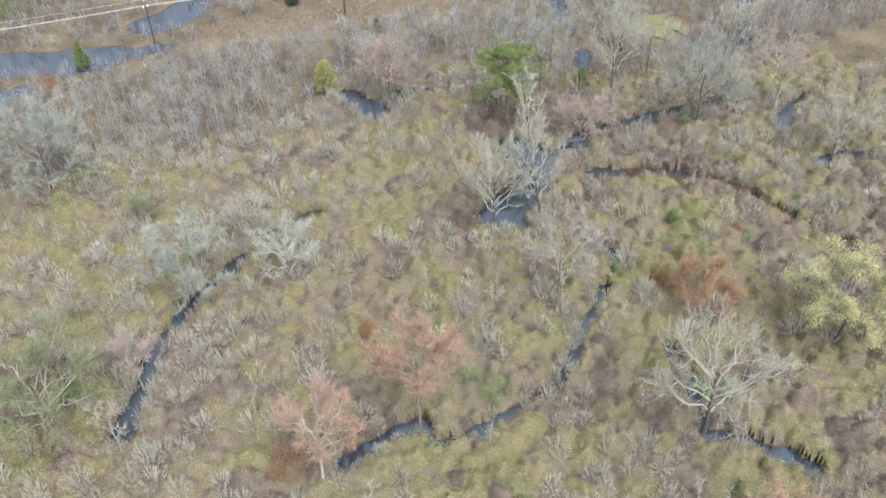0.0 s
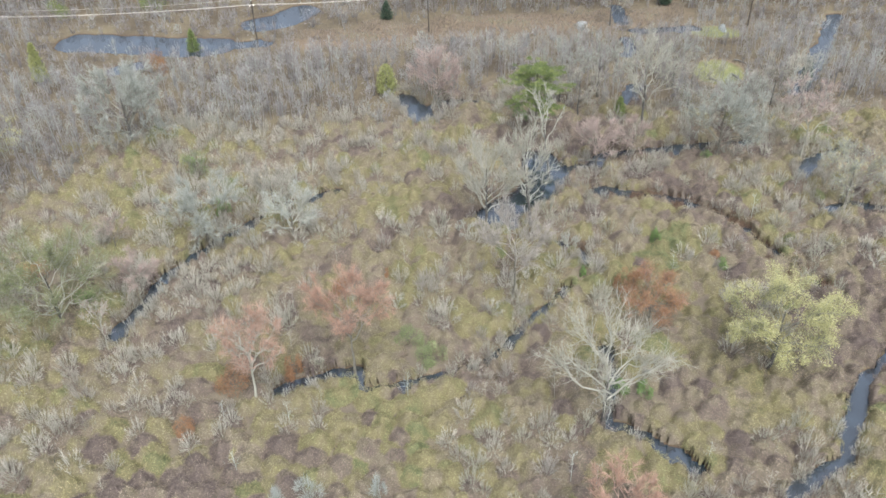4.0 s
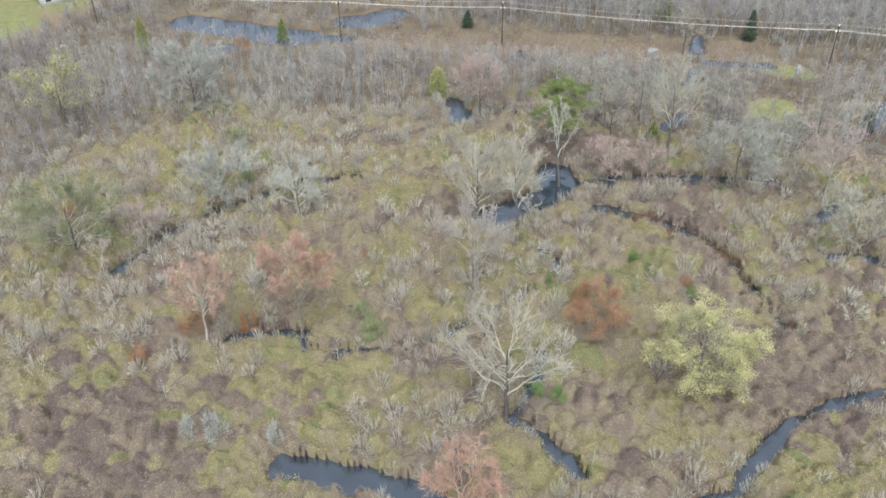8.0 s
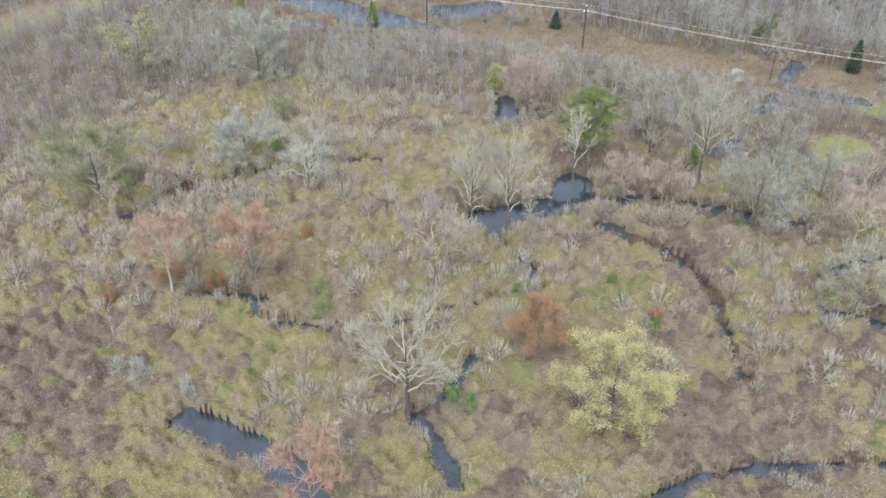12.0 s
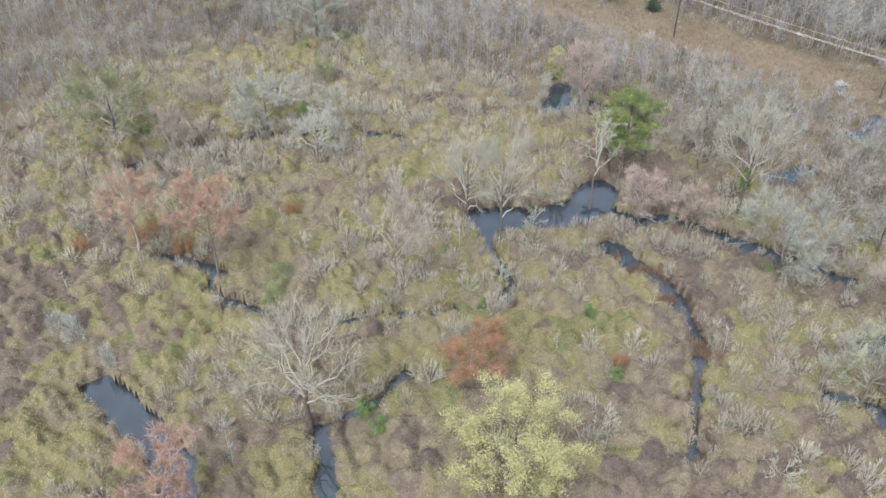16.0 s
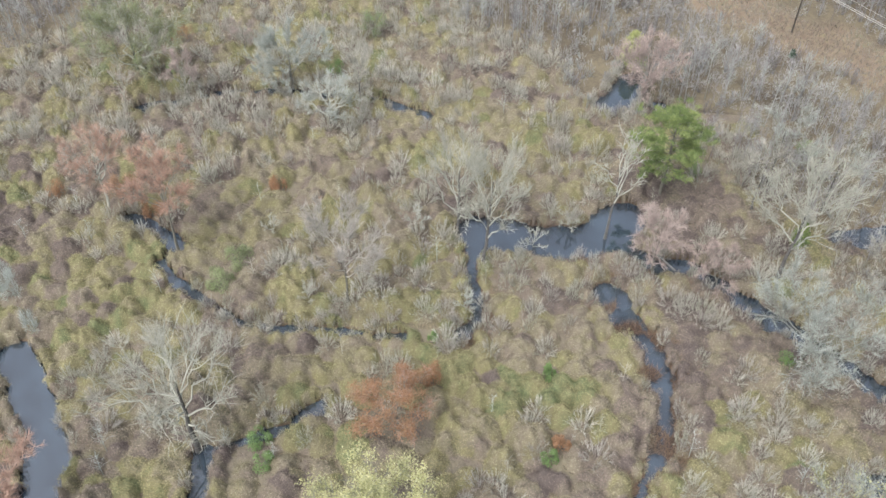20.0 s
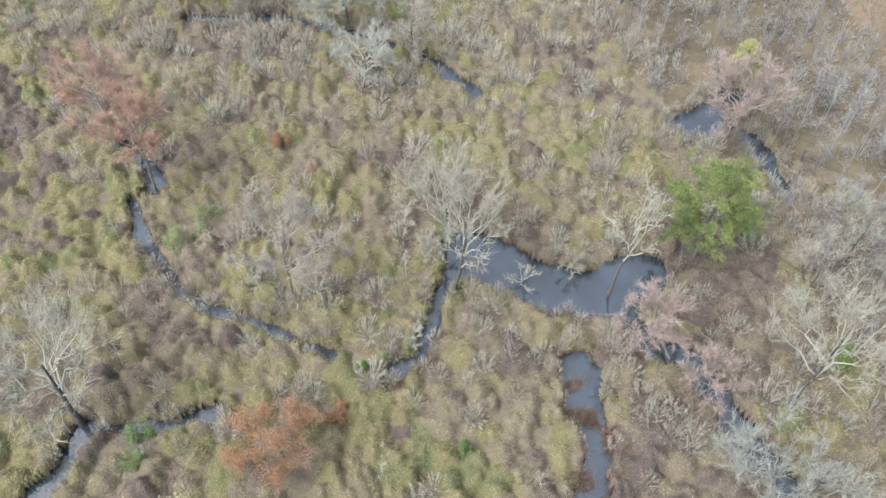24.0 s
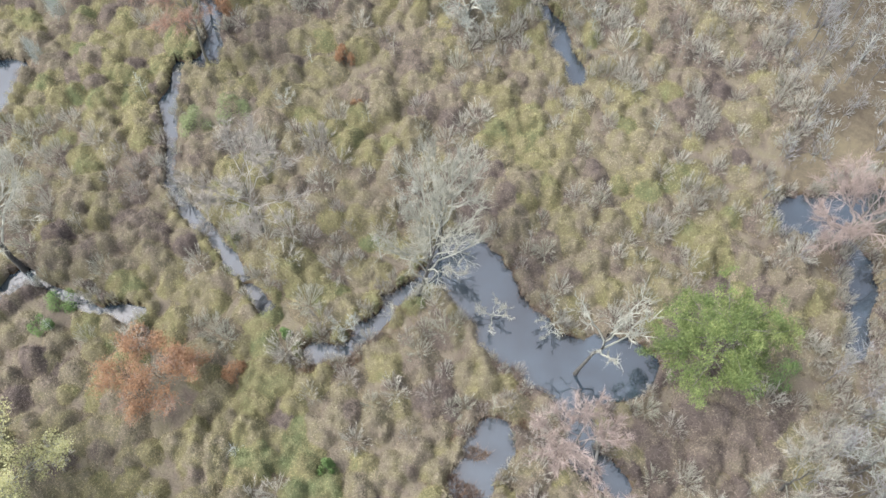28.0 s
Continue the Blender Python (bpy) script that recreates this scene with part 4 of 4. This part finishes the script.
    high = np.minimum(1.9 + size * r.uniform(0.7, 1.3, len(i)), 5.0)
    x, y = x[i], y[i]
    order = np.argsort(np.hypot(x - 20, y - 90))
    meshes = {}
    for i in order[:290]:
        k, m = int(r.integers(0, len(fluffy))), int(r.integers(0, 4))
        if (k, m) not in meshes:
            meshes[k, m] = to_mesh("bare_bush", fluffy[k][0], fluffy[k][1], (M_GREYTWIG, M_GREYTWIG, M_TANTWIG, M_BONETWIG)[m], (0.6, 0.9, 0.7, 0.7)[m] + fluffy[k][2])
        ob = new("bare_bush", meshes[k, m])
        ob.matrix_world = pose(x[i], y[i], float(land(x[i], y[i])), 0, 0, r.uniform(0, 360)) @ Matrix.Diagonal((size[i], size[i], high[i], 1))
        tagged(ob, ("leafless grey bush with fine upright twigs", "leafless grey bush with fine upright twigs", "leafless tan bush with fine upright twigs", "leafless pale bush with fine upright twigs")[m], "shrub", "bare bushes")
    rest = order[290:]
    v, f, t = scatter(r, fluffy, np.stack([x, y, land(x, y)], 1)[rest], np.stack([size, size, high], 1)[rest], np.clip(r.normal(0.68, 0.25, len(rest)), 0, 1))
    tagged(new("bare_bushes", to_mesh("bare_bushes", v, f, M_GREYTWIG, t)), "leafless grey bushes scattered through the swamp", "shrubs", kind="stuff")


plant_swamp()


def sapling(seed, n):
    """A slim bare tree, 1 m high, to be stretched."""
    r = np.random.default_rng(seed)
    tip = r.normal(0, 0.03, 2)
    stem = tube(np.array([(0, 0, -0.03), (tip[0] * 0.4, tip[1] * 0.4, 0.5), (tip[0], tip[1], 0.97)]), [0.008, 0.005, 0.002], 3)
    q = r.uniform(0.3, 0.97, n)
    p = np.stack([tip[0] * q, tip[1] * q, q], 1)
    az = r.uniform(0, 2 * np.pi, n)
    d = unit(np.stack([np.cos(az), np.sin(az), r.uniform(0.5, 1.8, n)], 1))
    long = 0.27 * (1.2 - q) * r.uniform(0.6, 1.3, n) + 0.04
    a = blades(r, p, d, long, np.full(n, 0.0052))
    k = r.integers(0, n, n * 2)
    p2 = p[k] + d[k] * (long[k] * r.uniform(0.2, 0.95, 2 * n))[:, None]
    d2 = unit(d[k] * 0.7 + r.normal(0, 0.5, (2 * n, 3)) + (0, 0, 0.3))
    b = blades(r, p2, d2, r.uniform(0.05, 0.12, 2 * n), np.full(2 * n, 0.0055))
    v, f = merge([stem, a, b])
    # tone offset by height: darker low on the stem, paler at the tip
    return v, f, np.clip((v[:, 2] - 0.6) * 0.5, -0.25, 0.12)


def plant_woods():
    r = np.random.default_rng(41)
    kinds = [sapling(500 + s, 42) for s in range(14)]
    x, y = spread(r, 0, -178, 108, 20, 285, 2.7)
    keep = (land(x, y) > -0.1) & (zone(x, y) < 0.25) & (woods(x, y) > r.uniform(0.0, 0.9, len(x)))
    keep &= (y < 205 + 0.9 * (x + 120)) | (y < 190)
    keep &= y > 20 - (x + 20) * 0.2
    keep &= (y > 140 + (x - 40) * 0.55) | (x < 40)
    x, y = x[keep], y[keep]
    high = (4.8 + 4.0 * drift(x, y, 16, 13)) * r.uniform(0.65, 1.25, len(x)) + np.where(y > 196 + 0.2 * x, 3.0, 0)
    for half, line in CHANNELS:
        if line[0, 0] < -50 and line[0, 1] > 100:
            high *= np.clip((to_line(x, y, line) - half) / np.where(y > line[:, 1].mean(), 26, 6), 0.2, 1.0)
    for cx, cy in ((-15, 131), (-22, 138), (-27, 141)):
        high *= np.clip(np.hypot(x - cx, y - cy) / 11, 0.3, 1.0)
    high *= np.where(y < marsh_line(x), np.clip((marsh_line(x) - 6 - y) / 20, 0.4, 1.0), 1.0)
    fat = high * r.uniform(0.9, 1.6, len(x))
    tone = np.clip(0.05 + 0.7 * drift(x, y, 12, 14) + r.normal(0, 0.2, len(x)) + 0.15, 0, 1)
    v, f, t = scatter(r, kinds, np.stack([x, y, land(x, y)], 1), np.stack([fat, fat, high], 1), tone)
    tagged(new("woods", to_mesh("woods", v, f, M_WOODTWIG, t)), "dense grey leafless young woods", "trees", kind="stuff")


def plant_understorey():
    """Bare bushes that fill the woods between the stems."""
    r = np.random.default_rng(43)
    kinds = [clump(600 + s, 10, 64, 0, 0.1, 0.05, lumps=5, spread_=0.7)[0] for s in range(8)]
    x, y = spread(r, 0, -172, 104, 30, 262, 3.5)
    keep = (land(x, y) > 0.0) & (zone(x, y) < 0.3) & (woods(x, y) > 0.5) & ((y < 205 + 0.9 * (x + 120)) | (y < 190)) & (y > 20 - (x + 20) * 0.2)
    keep &= (y > 140 + (x - 40) * 0.55) | (x < 40)
    x, y = x[keep], y[keep]
    size = r.uniform(1.3, 2.4, len(x))
    high = size * r.uniform(1.3, 2.4, len(x))
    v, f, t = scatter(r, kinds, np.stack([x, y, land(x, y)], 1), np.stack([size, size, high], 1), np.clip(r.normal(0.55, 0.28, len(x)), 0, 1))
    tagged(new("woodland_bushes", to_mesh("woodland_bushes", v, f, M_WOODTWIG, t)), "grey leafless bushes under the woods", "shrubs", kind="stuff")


plant_understorey()
plant_woods()


def plant_saplings():
    """Pale dead saplings that stand feathery above the thicket."""
    r = np.random.default_rng(47)
    meshes = []
    for s in range(6):
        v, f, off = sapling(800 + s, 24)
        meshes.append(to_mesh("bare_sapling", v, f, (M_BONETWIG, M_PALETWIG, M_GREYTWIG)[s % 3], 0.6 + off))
    x, y = spread(r, 0, -44, 70, 36, 128, 10.0)
    keep = (land(x, y) > 0.1) & in_view(x, y) & (r.uniform(size=len(x)) < 0.75)
    for a, b in zip(x[keep], y[keep]):
        k = int(r.integers(0, 6))
        h = r.uniform(3.4, 5.4)
        ob = new("bare_sapling", meshes[k])
        ob.matrix_world = pose(a, b, float(land(a, b)), 0, 0, r.uniform(0, 360)) @ Matrix.Diagonal((h * 1.35, h * 1.35, h, 1))
        tagged(ob, ("feathery bone-white dead sapling above the shrubs", "feathery lichen-pale dead sapling above the shrubs", "feathery grey dead sapling above the shrubs")[k % 3], "sapling", "bare saplings")


plant_saplings()

M_REED = plant("dead_reed", [(0.0, (0.24, 0.14, 0.09)), (0.5, (0.36, 0.22, 0.14)), (1.0, (0.46, 0.31, 0.2))])


def plant_reeds():
    """Rusty dead reeds along the banks of the stream and the pond."""
    r = np.random.default_rng(53)
    x, y = points(r, 200000, 4, 60, 92, 126)
    near = np.full(len(x), 9.0)
    for half, line in CHANNELS:
        if 4 < line[0, 0] < 60 and 92 < line[0, 1] < 126:
            near = np.minimum(near, to_line(x, y, line) - half * (0.9 if half < 1.2 else 1.0))
    z = land(x, y)
    keep = (near < np.where(x < 24, 1.2, 1.9)) & ((z > -0.2) | (drift(x, y, 1.8, 23) > 0.56) & (x > 24)) & (drift(x, y, 3.5, 21) > 0.33)
    x, y, z = x[keep], y[keep], z[keep]
    p = np.stack([x, y, np.maximum(z, 0.0)], 1)
    d = unit(r.normal(0, 0.55, p.shape) + (0, 0, 1))
    v, f = blades(r, p, d, r.uniform(0.4, 1.3, len(p)), np.full(len(p), 0.05))
    tagged(new("dead_reeds", to_mesh("dead_reeds", v, f, M_REED, np.repeat(np.clip(drift(x, y, 4, 22) + r.normal(0, 0.2, len(p)), 0, 1), 3))), "rusty dead reeds along the water's edge", "reeds", kind="stuff")


plant_reeds()


def plant_marsh():
    r = np.random.default_rng(51)
    x, y = points(r, 60000, -62, 68, 168, 212)
    z = zone(x, y)
    keep = (z > 0.3) & (z < 1.4) & (land(x, y) > 0)
    x, y = x[keep], y[keep]
    p = np.stack([x, y, land(x, y)], 1)
    d = unit(r.normal(0, 0.5, p.shape) + (0, 0, 1))
    v, f = blades(r, p, d, r.uniform(0.3, 0.9, len(p)), np.full(len(p), 0.12))
    tagged(new("marsh_grass", to_mesh("marsh_grass", v, f, M_MARSH, np.repeat(np.clip(drift(x, y, 5, 15) + r.normal(0, 0.15, len(p)), 0, 1), 3))), "dry tan and orange marsh grass", "grass", kind="stuff")


plant_marsh()


# ---- power line ----
M_POLE = plant("pole_wood", [(0.0, (0.09, 0.07, 0.055)), (1.0, (0.2, 0.165, 0.13))], 0.2, 1.0)
M_WIRE, _, _, wb = base_material("wire", 0.45, 0.5)
wb.inputs["Base Color"].default_value, wb.inputs["Metallic"].default_value = (0.62, 0.62, 0.6, 1), 0.4
M_PORCELAIN, _, _, pb = base_material("insulator", 0.3, 0.5)
pb.inputs["Base Color"].default_value = (0.78, 0.77, 0.73, 1)
POLES = [(-190.0, 124.0), (-127.0, 145.0), (-62.5, 164.3), (-23.8, 178.0), (50.8, 195.6), (120.0, 212.0)]
POLE_H = 10.4


def power_pole(x, y):
    base = new("power_pole")
    base.location = (x, y, 0.2)
    tagged(base, "tall dark wooden utility pole with white insulators", "utility pole", "power line poles")
    part("pole", to_mesh("pole", *tube(np.array([(0, 0, -0.5), (0, 0, 5.0), (0, 0, POLE_H)]), [0.17, 0.14, 0.11], 8), M_POLE, 0.4, smooth=True), base)
    part("crossarm", to_mesh("crossarm", *tube(np.array([(-0.35, -0.35, 9.0), (0, 0, 9.0), (0.35, 0.35, 9.0)]), [0.07, 0.07, 0.07], 4), M_POLE, 0.5), base)
    for dx, dz in ((0.0, POLE_H), (-0.34, 9.05), (0.34, 9.05)):
        ring = np.array([(dx, dx, dz + k * 0.09) for k in range(6)])
        part("insulator", to_mesh("insulator", *tube(ring, [0.06, 0.13, 0.08, 0.13, 0.08, 0.04], 7), M_PORCELAIN, smooth=True), base)


for x, y in POLES:
    power_pole(x, y)
for dx, dz, rad in ((0.0, POLE_H + 0.45, 0.018), (-0.34, 9.5, 0.026), (0.34, 9.5, 0.026)):
    run = []
    for (ax, ay), (bx, by) in zip(POLES[:-1], POLES[1:]):
        q = np.linspace(0, 1, 14)
        sag = 4 * q * (1 - q) * math.hypot(bx - ax, by - ay) * 0.012
        run.append(np.stack([ax + dx + (bx - ax) * q, ay + dx + (by - ay) * q, 0.2 + dz - sag], 1)[: None if (bx, by) == POLES[-1] else -1])
    tagged(new("power_wire", to_mesh("power_wire", *tube(np.concatenate(run), np.full(sum(map(len, run)), rad), 5), M_WIRE, smooth=True)), "pale sagging overhead power wire", "power line", "power wires")

# ---- fallen wood ----


def log(x0, y0, z0, x1, y1, z1, rad, label, mat=M_LOG):
    q = np.linspace(0, 1, 7)[:, None]
    c = np.array([x0, y0, z0]) * (1 - q) + np.array([x1, y1, z1]) * q
    c[:, 2] += 0.12 * np.sin(q[:, 0] * 5)
    r = np.random.default_rng(int(abs(x0 * 13 + y0 * 7)))
    limbs = [tube(c, rad * np.linspace(1.0, 0.45, 7), 7)]
    for k in range(4):
        a = c[2 + k]
        d = unit(r.normal(0, 1, 3) + (0, 0, 0.6))
        limbs.append(tube(np.array([a, a + d * rad * 5, a + d * rad * 9 + (0, 0, 0.1)]), [rad * 0.3, rad * 0.2, 0.01], 4))
    tagged(new("fallen_log", to_mesh("fallen_log", *merge(limbs), mat, 0.4, smooth=True)), label, "log")


log(14.9, 123.4, 0.3, 22.6, 124.6, 0.9, 0.27, "pale fallen trunk lying across the water")
log(4.9, 132.6, 0.5, 6.4, 138.2, 0.7, 0.12, "thin pale fallen trunk below the pine", M_BONE)
log(31.2, 127.4, 0.35, 34.2, 133.2, 0.5, 0.14, "thin fallen trunk across a dark pool")
log(57.9, 104.2, 2.2, 62.8, 98.9, 0.6, 0.2, "fallen grey tree trunk sunk in the shrubs", M_BARK)
log(62.6, 99.2, 1.4, 67.2, 102.9, 2.0, 0.13, "bare grey limb of a fallen tree", M_BARK)
log(-36.0, 39.8, 0.9, -32.2, 43.2, 0.9, 0.2, "dark fallen trunk among brown shrubs", M_DARKBARK)
log(46.5, 166.5, 0.5, 48.5, 163.0, 0.6, 0.25, "pale driftwood log beside the lawn")
log(41.5, 163.8, 0.5, 44.5, 161.8, 0.5, 0.22, "weathered grey log beside the lawn")
log(47.0, 174.5, 0.5, 49.5, 173.0, 0.6, 0.2, "white weathered log in the marsh")


def snag(x, y, high, wide, label, seed, mat=M_BONETWIG):
    """A small bare drowned bush."""
    _, boughs, fine, _, r = grow(seed, high, wide, fork=0.1, limbs=7, girth=0.09, twigs=260, second=5, third=3, twig=0.5, thick=1.25, fat=1.3)
    base = new("drowned_bush")
    base.location = (x, y, float(land(x, y)) + 0.2)
    tagged(base, label, "shrub")
    for bough in boughs:
        part("limb", to_mesh("limb", *bough, M_BONE, 0.8, smooth=True), base)
    tagged(part("crown", to_mesh("crown", *fine, mat, 0.75), base), kind="stuff")


snag(11.4, 109.2, 3.0, 4.2, "pale bare drowned bush in the pond", 91)
snag(9.6, 115.4, 2.8, 4.0, "bare twiggy bush at the water's edge", 92)
snag(19.5, 96.2, 2.8, 3.4, "lichen-pale bare bush beside the creek", 93, M_LICHENTWIG)
snag(-2.6, 76.4, 3.4, 2.8, "pale dead bush above olive shrubs", 94)
snag(11.2, 78.0, 3.2, 2.8, "pale dead bush near the creek", 95)
snag(23.8, 130.2, 3.0, 3.2, "lilac-grey bare bush over dark water", 96, M_PINKTWIG)
snag(3.2, 95.6, 3.4, 3.4, "lichen-pale bare bush near the pond", 97, M_LICHENTWIG)
snag(64.5, 100.5, 3.2, 5.0, "tangled grey crown of a fallen tree", 98)

# far evergreens and bushes at the power line
for i in range(5):
    x, y, h, w = ((5, 214, 7.5, 4.5), (9.5, 209, 8.5, 4.5), (31, 206, 8, 4.5), (61.5, 168, 5.5, 3.4), (24, 143, 4.5, 3.4))[i]
    conifer("cedar" if i > 1 else "green_tree", x, y, h, w, M_CEDAR if i in (2, 3) else M_PINE, ("green leafy tree at the woods' edge", "dark green cedar among bare trees")[i in (2, 3)], 110 + i)
M_BLOSSOM = plant("white_blossom", [(0.0, (0.7, 0.68, 0.6)), (1.0, (0.85, 0.84, 0.78))])
leafy_bush("blossom_bush", 12.6, 186.5, 4.4, 2.4, M_BLOSSOM, "white flowering bush at the marsh edge", 121)
leafy_bush("blossom_bush", 44.8, 191.0, 2.6, 1.6, M_BLOSSOM, "small white flowering bush in the marsh", 122)
for i in range(4):
    tree("birch", (58.5, 60.0, 61.2, 57.4)[i], (163.5, 162.4, 164.0, 161.8)[i], (9.5, 8.5, 9, 8)[i], 3.6, M_BONE, M_GREYTWIG, "slim white-stemmed tree in a clump", 130 + i, fork=0.45, limbs=6, girth=0.11, twigs=420, tone=0.9)


def house(x, y, turn):
    """A low pale house at the far lawn."""
    base = new("house")
    base.matrix_world = pose(x, y, 0.3, 0, 0, turn)
    tagged(base, "low cream house with a grey gable roof", "house")

    def box(name, x0, x1, y0, y1, z0, z1, mat):
        v = np.array([(a, b_, c) for a in (x0, x1) for b_ in (y0, y1) for c in (z0, z1)], float)
        f = np.array([(0, 1, 3, 2), (4, 6, 7, 5), (0, 4, 5, 1), (2, 3, 7, 6), (0, 2, 6, 4), (1, 5, 7, 3)])
        return part(name, to_mesh(name, v, f, mat, 0.5), base)

    box("wall", -6, 6, -4, 4, -0.5, 2.8, M_CREAM)
    v = np.array([(-6.5, -4.6, 2.7), (6.5, -4.6, 2.7), (6.5, 4.6, 2.7), (-6.5, 4.6, 2.7), (-6.5, 0, 4.9), (6.5, 0, 4.9)], float)
    f = np.array([(0, 1, 5), (0, 5, 4), (2, 3, 4), (2, 4, 5), (0, 4, 3), (1, 2, 5), (0, 3, 2), (0, 2, 1)])
    part("roof", to_mesh("roof", v, f, M_ROOF, 0.5), base)
    for k in range(3):
        box("window", -4.6 + k * 3.6, -3.2 + k * 3.6, -4.06, -3.9, 1.0, 2.2, M_PANE)
    box("door", 4.4, 5.3, -4.06, -3.9, 0.0, 2.05, M_ROOF)


M_CREAM = plant("cream_siding", [(0.0, (0.68, 0.63, 0.54)), (1.0, (0.78, 0.73, 0.64))], 0.2, 0.5, thin=0)
M_ROOF = plant("grey_shingle", [(0.0, (0.16, 0.14, 0.13)), (1.0, (0.3, 0.27, 0.24))], 0.2, 1.0, thin=0)
M_PANE, _, _, pane_b = base_material("window_glass", 0.08, 0.6)
pane_b.inputs["Base Color"].default_value = (0.05, 0.06, 0.07, 1)
house(-153, 156, 62)
